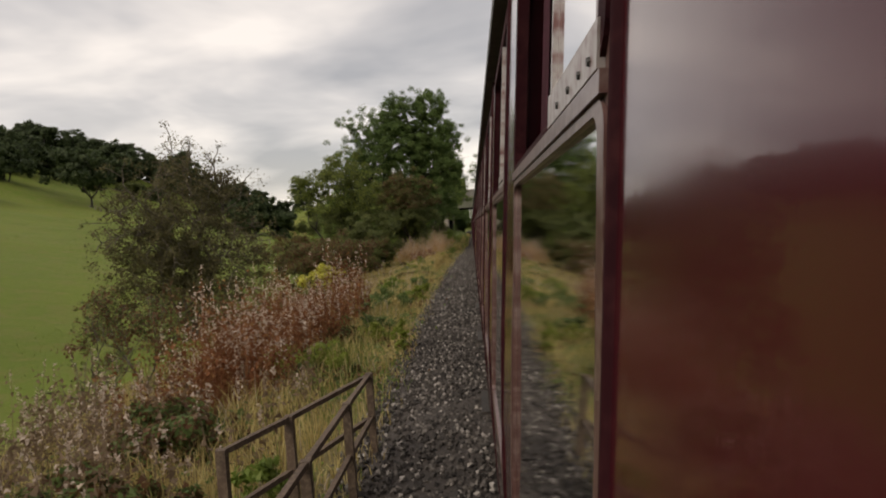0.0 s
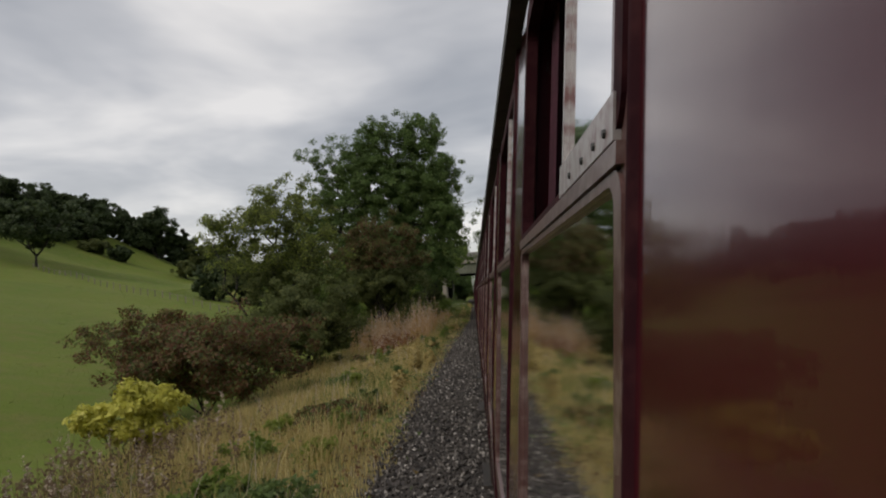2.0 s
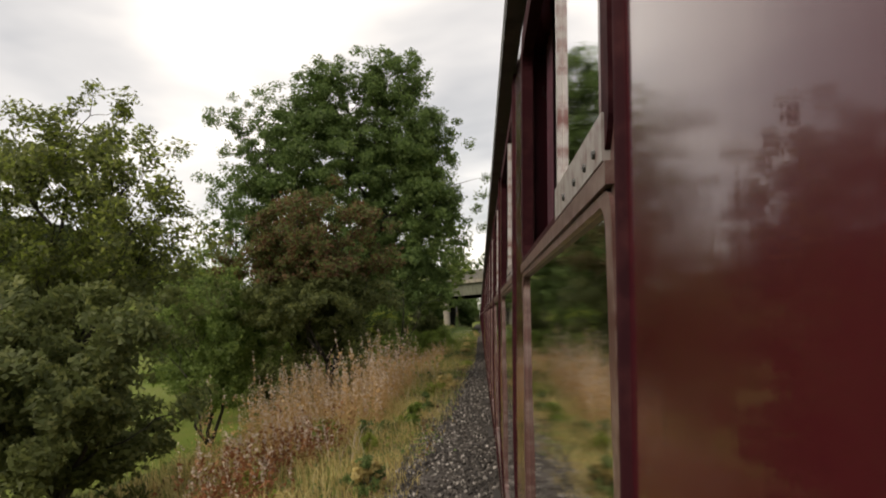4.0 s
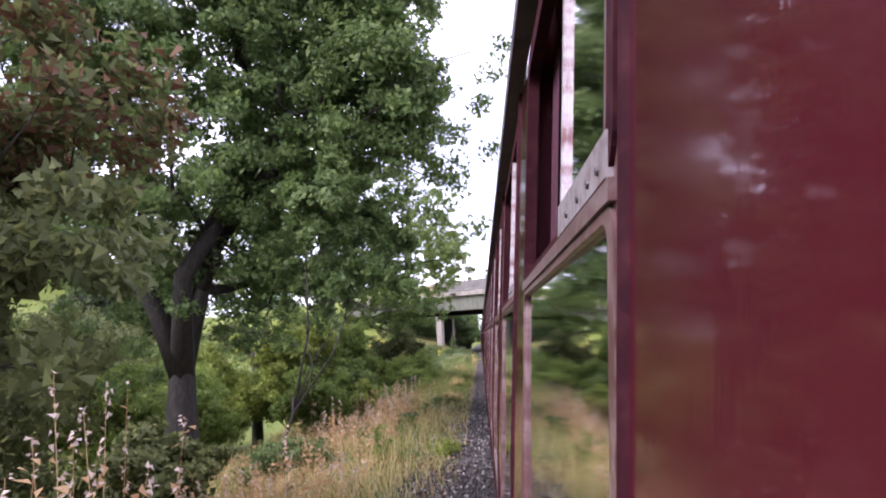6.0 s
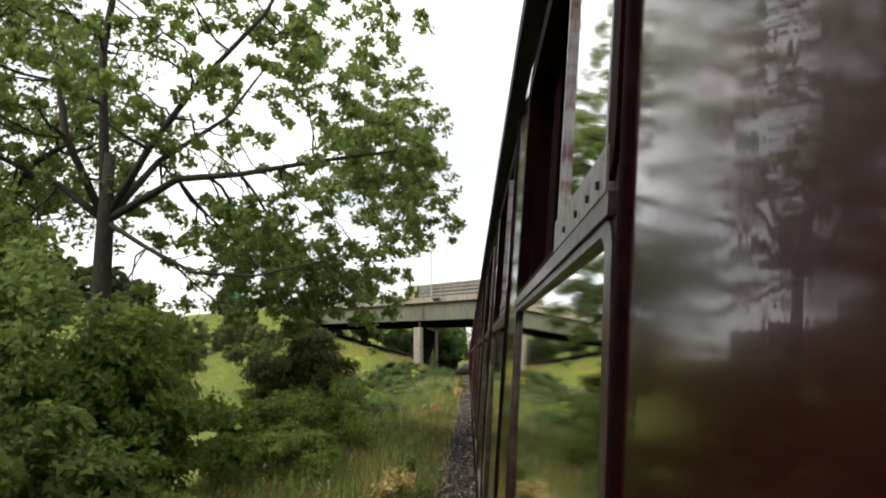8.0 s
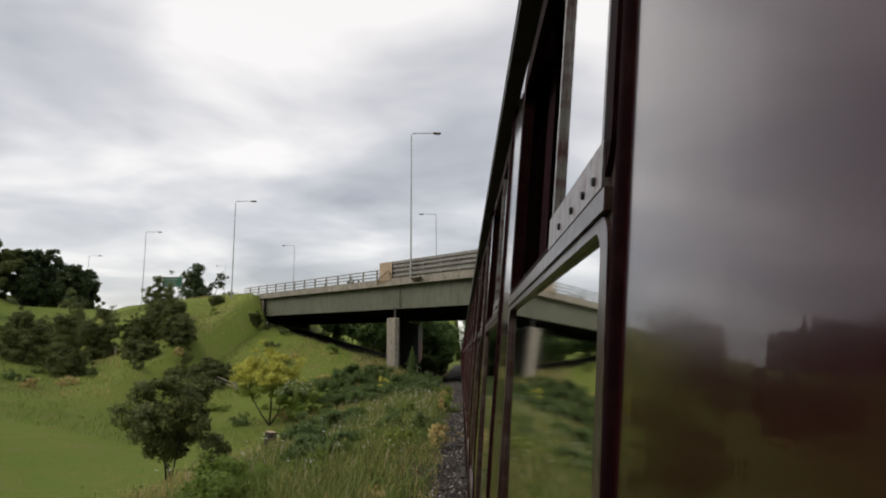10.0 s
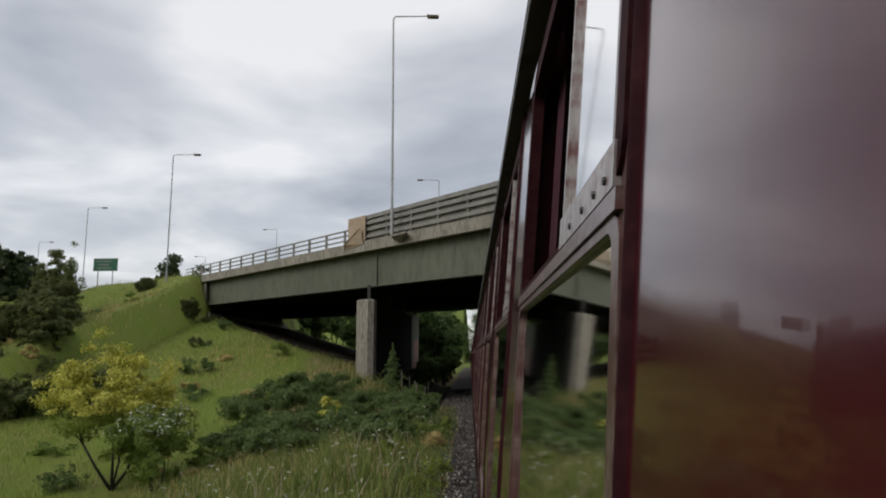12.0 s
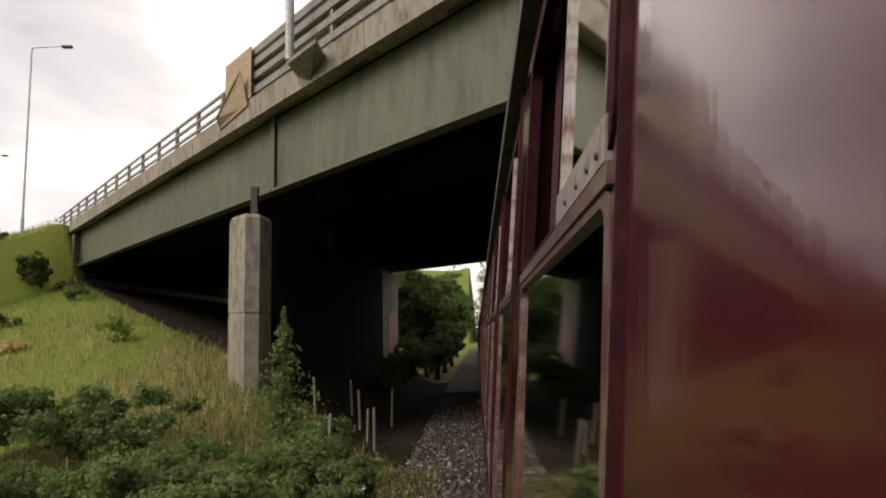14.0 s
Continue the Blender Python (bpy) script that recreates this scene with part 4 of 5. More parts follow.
# bracket that carries the lamp column
bw = 6.6
sh = Shape()
k = len(sh.v)
for dw, q, z in ((-0.75, 0.0, 9.52), (0.75, 0.0, 9.52), (0.75, -0.55, 9.52), (-0.75, -0.55, 9.52), (-0.75, 0.0, 9.62), (0.75, 0.0, 9.62), (0.75, -0.55, 9.62), (-0.75, -0.55, 9.62)):
    sh.v.append(rp(bw + dw, q, z))
sh.f += [(4, 5, 6, 7), (0, 1, 5, 4), (1, 2, 6, 5), (2, 3, 7, 6), (3, 0, 4, 7)]
sh.v.append(rp(bw, -0.0, 9.15))
sh.f += [(0, 3, 8), (3, 2, 8), (2, 1, 8), (1, 0, 8)]
sh.done("lamp_bracket", M_CONCRETE, bridge, "concrete bracket for a lamp column")


# ================= lamps and sign by the road =================
def street_lamp(x, y, base, top, arm_dir, arm=2.1):
    lamp = tagged(new("street_lamp"), "tall galvanised street lamp column with a single arm", "street lamp", "street lamps along the road")
    lamp.location = (x, y, base)
    h = top - base
    Shape().tube([(0, 0, 0), (0, 0, 1.6), (0, 0, 1.62), (0, 0, h - 0.15)], (0.11, 0.11, 0.075, 0.05), 10).done("column", M_GALV, lamp)
    ax, ay = arm_dir
    Shape().tube([(0, 0, h - 0.2), (ax * 0.12, ay * 0.12, h - 0.02), (ax * arm, ay * arm, h + 0.02)], (0.05, 0.045, 0.035), 8).done("arm", M_GALV, lamp)
    sh = Shape()
    sh.beam((ax * (arm - 0.05), ay * (arm - 0.05), h), (ax * (arm + 0.65), ay * (arm + 0.65), h - 0.02), 0.26, 0.13)
    sh.beam((ax * (arm + 0.05), ay * (arm + 0.05), h - 0.08), (ax * (arm + 0.55), ay * (arm + 0.55), h - 0.09), 0.2, 0.06)
    sh.done("lantern", M_RUST, lamp, "dark lantern head")
    return lamp


TOWARDS = (0.998, 0.06)
BACK = (-0.998, -0.06)
street_lamp(-4.45, 172.75, 9.62, 23.1, TOWARDS)
street_lamp(-29.9, 199.8, 9.5, 23.0, TOWARDS)
street_lamp(-56.4, 230.7, 9.9, 24.6, TOWARDS)
street_lamp(-84.0, 262.0, 10.5, 25.0, TOWARDS)
street_lamp(-112.0, 296.0, 11.0, 25.0, TOWARDS)
street_lamp(-3.8, 219.0, 9.6, 25.0, BACK)
street_lamp(-38.0, 265.0, 10.5, 27.5, BACK)
street_lamp(-66.0, 300.0, 10.5, 27.5, BACK)

sign = tagged(new("road_sign"), "dark green road direction sign on two posts", "road sign")
sign.location = (-43.7, 213.6, 10.7)
Shape().box(-1.5, 1.5, -0.03, 0.0, 2.22, 3.78).done("sign_plate", M_GALV, sign)
Shape().box(-1.43, 1.43, -0.036, -0.03, 2.29, 3.71).done("sign_face", M_SIGN, sign, "dark green sign face")
for px in (-0.9, 0.9):
    Shape().tube([(px, 0.06, -3.0), (px, 0.06, 3.7)], (0.06, 0.06), 8).done("post", M_GALV, sign)
for zz, wd in ((3.4, 1.9), (3.0, 1.3), (2.6, 1.7)):
    Shape().box(-wd / 2 - 0.2, wd / 2 - 0.2, -0.041, -0.036, zz - 0.06, zz + 0.06).done("lettering_bar", M_PARAPET, sign, "pale unreadable lettering bar")

# ================= fence by the underbridge =================
fence = tagged(new("handrail_fence"), "rusty brown angle-iron handrail fence beside the ballast", "fence")
POSTS = ((-1.39, 8.30), (-1.41, 6.90), (-1.42, 5.20), (-1.43, 3.50), (-1.43, 1.80), (-1.43, 0.1))
WING = ((-1.39, 8.30), (-1.92, 6.55), (-2.24, 5.60))
for line in (POSTS, WING):
    for i, (x, y) in enumerate(line):
        if not (line is WING and i == 0):
            Shape().beam((x, y, -0.35), (x, y, 1.0), 0.085, 0.085, (0, 1, 0)).done("post", M_RUST, fence)
    for (xa, ya), (xb, yb) in zip(line, line[1:]):
        for z in (0.97, 0.45):
            Shape().beam((xa, ya, z), (xb, yb, z), 0.05, 0.05).done("rail", M_RUST, fence, "thin brown rail")


# ================= trees, bushes and growth =================
def leaves(centres, size, r, facing=None):
    """Little pointed blades at the given places; facing: the way they mostly look."""
    n = len(centres)
    up = r.normal(0, 1, (n, 3)) if facing is None else facing + r.normal(0, 0.85, (n, 3))
    up /= np.linalg.norm(up, axis=1, keepdims=True) + 1e-9
    a = np.cross(up, r.normal(0, 1, (n, 3)))
    a /= np.linalg.norm(a, axis=1, keepdims=True) + 1e-9
    b = np.cross(up, a)
    s = size * r.uniform(0.55, 1.3, (n, 1))
    a, b = a * s, b * s * r.uniform(0.45, 0.7, (n, 1))
    return np.stack([centres - a * 0.75 + b * 1.05, centres + a * 1.1, centres - a * 0.75 - b * 1.05], 1)


def plant(name, label, category, x, y, height, spread, crown_from, clumps, per, leaf, mat, seed, trunk=0.2, stems=1, limbs=40, sparse=1.0, lean=(0, 0), squash=1.0, group="", bark=None, second=None, density=0.5, base=None, fork=None, cone=0.18, twig=0.007, boughs=(), tufts=()):
    """A tree or bush: tapered stems, limbs to the clumps of the crown, leaves about each clump."""
    r = np.random.default_rng(seed)
    z0 = float(land(x, y)) - 0.05 if base is None else base
    fork = (crown_from * 0.8 if stems == 1 else 0.05) if fork is None else fork
    thing = tagged(new(name), label, category, group)
    thing.location = (x, y, z0)
    rx, ry = spread
    cz, rz = crown_from + (height - crown_from) / 2, (height - crown_from) / 2
    # lumps over the crown, and clumps within each lump
    many = max(12, clumps // 6)
    d = r.normal(0, 1, (many, 3))
    d /= np.linalg.norm(d, axis=1, keepdims=True)
    rad = r.uniform(0.08, 1, many) ** density * r.uniform(0.80, 1.02, many)
    mid = d * rad[:, None] * 0.80
    lump_r = r.uniform(0.15, 0.32, many)
    own = r.integers(0, many, clumps)
    e = r.normal(0, 1, (clumps, 3))
    e /= np.linalg.norm(e, axis=1, keepdims=True)
    c = (mid[own] + e * (r.uniform(0.15, 1, clumps) ** 0.45 * lump_r[own])[:, None]) * (rx, ry, rz)
    taper = 1 - cone * np.clip(c[:, 2] / rz, 0, 1) ** 2
    c[:, 0] *= taper
    c[:, 1] *= taper
    face = e * 1.0 + d[own] * 0.5 + (0, 0, 0.45)
    c += (lean[0], lean[1], cz)
    for at, radii, many in tufts:
        e = r.normal(0, 1, (many, 3))
        e /= np.linalg.norm(e, axis=1, keepdims=True)
        c = np.concatenate([c, np.array(at) + e * radii * r.uniform(0.1, 1, (many, 1)) ** 0.5])
        face = np.concatenate([face, e + (0, 0, 0.5)])
    clumps = len(c)
    wood = Shape()
    top = Vector((lean[0] * 0.25, lean[1] * 0.25, fork))
    if fork > 0.6:
        wood.tube([(0, 0, -0.4), (0, 0, 0.0), (top.x * 0.4 + r.normal(0, 0.05), r.normal(0, 0.05), fork * 0.5), top, top + Vector((0, 0, fork * 0.22))], (trunk * 1.5, trunk * 1.15, trunk * 0.9, trunk * 0.68, trunk * 0.42), 10)

    def limb(start, ids, radius, level):
        """Splits the clumps it feeds into bunches and grows a bough towards each."""
        pts = c[ids]
        k = 1 if len(ids) < 2 else min(len(ids), 4 if level == 0 else 2 + int(r.uniform() < 0.4))
        if k == 1:
            goal = Vector(pts[0])
            m = start.lerp(goal, 0.5) + Vector(r.normal(0, 0.06, 3)) * (goal - start).length
            wood.tube([start, m, goal], (radius, max(radius * 0.7, twig * 0.9), twig * 0.7), 4)
            return
        seeds = pts[r.choice(len(ids), k, replace=False)]
        for _ in range(4):
            near = np.argmin(((pts[:, None] - seeds[None]) ** 2).sum(-1), 1)
            seeds = np.array([pts[near == j].mean(0) if (near == j).any() else seeds[j] for j in range(k)])
        for j in range(k):
            sub = ids[near == j]
            if not len(sub):
                continue
            goal = Vector(seeds[j])
            reach = (goal - start).length
            node = start.lerp(goal, r.uniform(0.42, 0.58)) + Vector(r.normal(0, 0.05, 3)) * reach
            m = start.lerp(node, 0.5) + Vector((r.normal(0, 0.05), r.normal(0, 0.05), r.normal(0.0, 0.05))) * reach
            r1 = max(radius * (len(sub) / len(ids)) ** 0.42, twig)
            wood.tube([start, m, node], (min(radius, r1 * (1.15 if level else 1.45)), r1, r1 * 0.9), 6 if r1 > 0.05 else 4)
            limb(node, sub, r1 * 0.88, level + 1)

    picked = r.choice(clumps, min(limbs, clumps), replace=False)
    if boughs:
        nodes = []
        for line, thick in boughs:
            pts = [top] + [Vector(p) for p in line]
            n = len(pts)
            radii = [thick * (1 - 0.72 * k / (n - 1)) for k in range(n)]
            wood.tube(pts, radii, 7)
            nodes += [(p, w) for p, w in zip(pts[1:], radii[1:])]
            nodes += [(pts[k].lerp(pts[k + 1], 0.5), radii[k + 1]) for k in range(1, n - 1)]
        near = np.argmin(((c[picked][:, None] - np.array([tuple(p) for p, _ in nodes])[None]) ** 2).sum(-1), 1)
        for k, (p, w) in enumerate(nodes):
            if (near == k).any():
                limb(p, picked[near == k], w * 0.6, 1)
    else:
        limb(top, picked, trunk * (0.85 if fork > 0.6 else 1.0), 0)
    wood.done("trunk" if fork > 0.6 else "woody_frame", bark or M_BARK, thing, "", True)
    size = np.mean((rx, ry, rz)) / clumps ** (1 / 3) * 0.62 * sparse
    pick = r.integers(0, clumps, clumps * per)
    way = r.normal(0, 1, (len(pick), 3))
    way /= np.linalg.norm(way, axis=1, keepdims=True)
    swell = r.uniform(0.7, 1.25, clumps)[pick]
    pos = c[pick] + way * (r.uniform(0, 1, len(pick)) ** 0.55 * swell * size * 1.25)[:, None] * (1, 1, 0.72)
    turn = face[pick]
    if second is None:
        quads("crown", leaves(pos, leaf, r, turn), mat, thing, corners=3)
    else:
        mat2, rule = second
        m = rule(pos, r)
        quads("crown", leaves(pos[~m], leaf, r, turn[~m]), mat, thing, corners=3)
        quads("tinted_crown", leaves(pos[m], leaf, r, turn[m]), mat2, thing, "differently tinted outer leaves", corners=3)
    return thing


def outer(part, low):
    """Leaves high on the crown, by chance."""
    def rule(pos, r):
        z = pos[:, 2]
        return (z > np.quantile(z, low)) & (r.uniform(0, 1, len(z)) < part)
    return rule


TREE, BUSH = "tree", "bush"
plant("ash_tree", "large dark green ash tree beside the railway", TREE, -8.8, 87.0, 23.6, (10.4, 4.9), 1.8, 1500, 115, 0.098, M_ASH, 11, 0.55, limbs=320, density=0.36, fork=3.4, tufts=(((6.4, -1.0, 11.5), (1.9, 2.5, 2.5), 110), ((6.2, -1.0, 15.0), (2.0, 2.5, 2.7), 110), ((4.8, -0.5, 19.0), (2.2, 2.5, 2.5), 90)))
ASH_BOUGHS = (
    (((1.7, 0.0, 7.9), (3.2, -0.3, 7.9), (4.9, -0.5, 8.1), (6.6, -0.5, 8.3)), 0.10),
    (((1.0, 0.0, 8.6), (2.1, -0.3, 9.9), (3.7, -0.5, 11.5), (4.6, -0.3, 13.6)), 0.10),
    (((-0.1, 0.2, 8.4), (-0.2, 0.0, 11.0), (0.1, 0.0, 13.6), (0.4, 0.1, 16.6)), 0.14),
    (((-0.9, 0.0, 8.9), (-1.5, 0.1, 11.6), (-3.0, 0.0, 13.5), (-4.2, 0.2, 15.4)), 0.10),
    (((-1.4, 0.6, 8.0), (-3.6, 1.0, 9.0), (-5.4, 1.2, 10.2)), 0.10),
    (((0.5, 1.6, 8.8), (1.4, 3.6, 10.6), (2.2, 4.6, 12.6)), 0.10),
    (((1.3, -0.4, 6.3), (2.5, -0.8, 5.7), (3.8, -1.0, 5.6), (5.2, -0.9, 5.9)), 0.06))
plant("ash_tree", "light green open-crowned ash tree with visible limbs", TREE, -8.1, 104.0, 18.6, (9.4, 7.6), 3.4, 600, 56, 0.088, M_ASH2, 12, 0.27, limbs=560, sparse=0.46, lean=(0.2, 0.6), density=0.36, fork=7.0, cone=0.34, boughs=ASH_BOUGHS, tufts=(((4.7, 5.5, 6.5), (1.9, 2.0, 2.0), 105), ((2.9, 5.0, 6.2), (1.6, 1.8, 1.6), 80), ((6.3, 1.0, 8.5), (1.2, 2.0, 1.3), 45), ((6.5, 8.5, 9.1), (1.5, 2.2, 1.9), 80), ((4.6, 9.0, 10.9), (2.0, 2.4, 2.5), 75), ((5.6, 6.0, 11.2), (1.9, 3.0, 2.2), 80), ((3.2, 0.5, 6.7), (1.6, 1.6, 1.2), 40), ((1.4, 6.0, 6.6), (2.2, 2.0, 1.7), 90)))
# separate leaning tree added in place of the large ash's overhanging bough
plant("young_ash_tree", "leaning young ash added in place of an overhanging bough of the large ash", TREE, -5.3, 84.4, 9.4, (2.5, 1.8), 2.6, 150, 80, 0.09, M_ASH, 166, 0.045, limbs=80, sparse=0.8, fork=1.8, lean=(2.0, 0))
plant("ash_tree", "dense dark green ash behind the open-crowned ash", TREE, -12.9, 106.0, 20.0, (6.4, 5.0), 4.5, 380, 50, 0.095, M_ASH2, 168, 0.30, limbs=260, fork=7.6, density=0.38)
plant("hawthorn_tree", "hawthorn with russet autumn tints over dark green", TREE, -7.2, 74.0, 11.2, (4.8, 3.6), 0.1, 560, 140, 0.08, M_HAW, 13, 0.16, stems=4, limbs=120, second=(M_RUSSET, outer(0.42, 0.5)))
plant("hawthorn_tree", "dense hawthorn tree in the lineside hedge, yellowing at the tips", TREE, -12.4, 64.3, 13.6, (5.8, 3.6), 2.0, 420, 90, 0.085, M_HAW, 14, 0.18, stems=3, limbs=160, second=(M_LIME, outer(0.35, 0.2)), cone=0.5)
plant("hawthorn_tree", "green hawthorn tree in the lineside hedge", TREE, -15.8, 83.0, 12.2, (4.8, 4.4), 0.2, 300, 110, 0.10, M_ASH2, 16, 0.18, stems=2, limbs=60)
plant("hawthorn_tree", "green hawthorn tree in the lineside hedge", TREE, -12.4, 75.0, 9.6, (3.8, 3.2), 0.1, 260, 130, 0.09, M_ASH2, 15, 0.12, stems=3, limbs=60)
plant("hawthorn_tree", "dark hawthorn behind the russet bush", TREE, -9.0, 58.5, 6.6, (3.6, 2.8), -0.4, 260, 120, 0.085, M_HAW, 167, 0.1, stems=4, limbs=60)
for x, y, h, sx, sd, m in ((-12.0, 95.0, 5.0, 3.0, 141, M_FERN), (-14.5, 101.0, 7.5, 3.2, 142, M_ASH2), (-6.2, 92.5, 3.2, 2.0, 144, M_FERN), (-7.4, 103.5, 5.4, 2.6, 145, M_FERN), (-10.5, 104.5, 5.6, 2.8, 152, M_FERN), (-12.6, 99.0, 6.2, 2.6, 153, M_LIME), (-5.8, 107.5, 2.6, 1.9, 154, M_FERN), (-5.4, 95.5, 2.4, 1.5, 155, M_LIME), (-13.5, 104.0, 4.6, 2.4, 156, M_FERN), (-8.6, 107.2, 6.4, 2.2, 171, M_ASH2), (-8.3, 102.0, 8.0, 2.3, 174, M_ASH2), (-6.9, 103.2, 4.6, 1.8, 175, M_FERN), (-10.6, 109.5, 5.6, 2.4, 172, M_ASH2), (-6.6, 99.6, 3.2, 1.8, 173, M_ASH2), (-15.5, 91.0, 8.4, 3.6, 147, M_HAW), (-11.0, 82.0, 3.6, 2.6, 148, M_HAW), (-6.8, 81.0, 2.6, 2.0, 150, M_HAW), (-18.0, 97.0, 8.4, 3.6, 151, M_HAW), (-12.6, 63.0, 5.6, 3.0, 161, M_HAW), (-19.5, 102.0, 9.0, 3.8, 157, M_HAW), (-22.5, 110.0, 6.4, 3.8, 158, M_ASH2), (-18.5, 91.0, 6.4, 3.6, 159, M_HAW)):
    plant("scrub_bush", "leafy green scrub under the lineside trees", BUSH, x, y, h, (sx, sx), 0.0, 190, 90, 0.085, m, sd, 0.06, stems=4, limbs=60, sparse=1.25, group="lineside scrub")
plant("thorn_shrub", "twiggy half-bare thorn shrub with sparse leaves", BUSH, -12.5, 29.4, 9.7, (5.0, 3.2), 0.2, 760, 22, 0.06, M_THORN, 17, 0.10, stems=9, limbs=600, twig=0.024, bark=M_TWIG, density=0.45)
plant("thorn_shrub", "twiggy half-bare thorn shrub with sparse leaves", BUSH, -12.6, 30.0, 8.2, (4.9, 2.8), -1.5, 420, 60, 0.065, M_THORN, 18, 0.05, stems=6, limbs=120, bark=M_TWIG)
plant("thorn_shrub", "low brown thorn scrub with few leaves", BUSH, -9.4, 18.5, 3.6, (2.6, 2.2), 0.1, 200, 22, 0.055, M_RUSSET, 162, 0.04, stems=8, limbs=190, bark=M_TWIG, second=(M_HAW, outer(0.5, 0.3)))
plant("thorn_shrub", "low brown thorn scrub with few leaves", BUSH, -8.2, 22.5, 2.6, (2.0, 2.0), 0.1, 150, 24, 0.055, M_HAW, 163, 0.035, stems=8, limbs=140, bark=M_TWIG, second=(M_RUSSET, outer(0.4, 0.2)))
plant("bare_shrub", "small bare arching thorn shrub", BUSH, -8.4, 14.0, 2.9, (1.6, 1.4), 0.3, 60, 4, 0.05, M_HAW, 160, 0.035, stems=4, limbs=60, bark=M_TWIG)
plant("bare_shrub", "small bare arching thorn shrub", BUSH, -7.6, 30.0, 2.4, (1.4, 1.3), 0.3, 50, 6, 0.05, M_HAW, 161, 0.03, stems=4, limbs=50, bark=M_TWIG)
plant("yellow_bush", "low bush with bright yellow leaves", BUSH, -9.1, 39.8, 2.3, (2.1, 1.5), 0.45, 140, 46, 0.095, M_YELLOW, 19, 0.03, stems=5, limbs=40, second=(M_YELLOW, outer(0.95, 0.3)))
plant("russet_bush", "dense brown-russet thorn bush", BUSH, -11.0, 49.5, 5.4, (6.2, 3.8), 0.0, 300, 120, 0.075, M_RUSSET, 20, 0.06, stems=7, limbs=90, second=(M_HAW, outer(0.4, 0.0)))
plant("scrub_bush", "green hedge scrub at the field edge", BUSH, -13.5, 56.0, 4.5, (3.2, 3.0), 0.1, 140, 90, 0.10, M_HAW, 21, 0.06, stems=5, limbs=50)
plant("scrub_bush", "bright yellow-green scrub under the trees", BUSH, -8.7, 98.5, 6.6, (2.8, 2.2), 0.1, 190, 110, 0.085, M_LIME, 22, 0.05, stems=5, limbs=50)
plant("scrub_bush", "bright yellow-green scrub under the trees", BUSH, -13.0, 92.0, 5.5, (3.4, 4.0), 0.1, 150, 90, 0.11, M_FERN, 24, 0.06, stems=5, limbs=50)
plant("round_bush", "rounded dark green bush beside the line", BUSH, -5.7, 112.4, 5.4, (2.8, 2.4), 0.1, 150, 110, 0.085, M_HAW, 25, 0.06, stems=5, limbs=50)
plant("round_bush", "rounded dark green bush beside the line", BUSH, -10.5, 137.0, 4.9, (2.4, 2.5), 0.1, 140, 100, 0.085, M_HAW, 26, 0.06, stems=5, limbs=50)
plant("elder_tree", "small elder with yellow-green flower heads", TREE, -13.3, 160.0, 6.4, (3.0, 2.8), 0.5, 240, 110, 0.065, M_LIME, 27, 0.08, stems=4, limbs=70, second=(M_YELLOW, outer(0.9, 0.35)))
plant("elder_bush", "low elder bush with white flower heads", BUSH, -10.8, 158.0, 3.4, (1.9, 1.8), 0.2, 130, 100, 0.06, M_FERN, 28, 0.04, stems=5, limbs=40, second=(M_BLOSSOM, outer(0.16, 0.55)))
plant("yellow_bush", "low bush with bright yellow leaves", BUSH, -5.6, 162.0, 1.9, (0.9, 0.9), 0.3, 50, 60, 0.06, M_FERN, 29, 0.03, stems=4, limbs=20, second=(M_YELLOW, outer(0.8, 0.3)))
for x, y, h, sx, sd in ((-35.2, 191.0, 8.0, 2.4, 31), (-36.8, 181.0, 6.6, 2.7, 32), (-41.5, 184.0, 8.6, 3.0, 46), (-34.0, 183.0, 4.0, 2.4, 55), (-30.4, 183.4, 4.6, 2.5, 65), (-32.2, 184.0, 5.6, 2.2, 66), (-29.0, 181.0, 3.2, 2.2, 56), (-22.0, 172.5, 2.6, 2.4, 60), (-39.0, 172.0, 5.6, 3.0, 62), (-28.5, 172.5, 2.2, 2.4, 63), (-26.5, 176.0, 3.0, 2.2, 33), (-24.0, 170.5, 2.4, 2.8, 34), (-41.0, 176.0, 5.0, 2.6, 35), (-34.0, 170.0, 3.5, 2.6, 36), (-48.0, 190.0, 4.5, 3.0, 37), (-31.5, 199.0, 1.5, 1.2, 38), (-24.8, 193.5, 2.0, 1.1, 39)):
    plant("scrub_bush", "dark green scrub tree on the grassy bank", BUSH, x, y, h, (sx, sx), -0.4 * h, 300, 90, 0.085, M_HAW, sd, 0.06, stems=3, limbs=30)
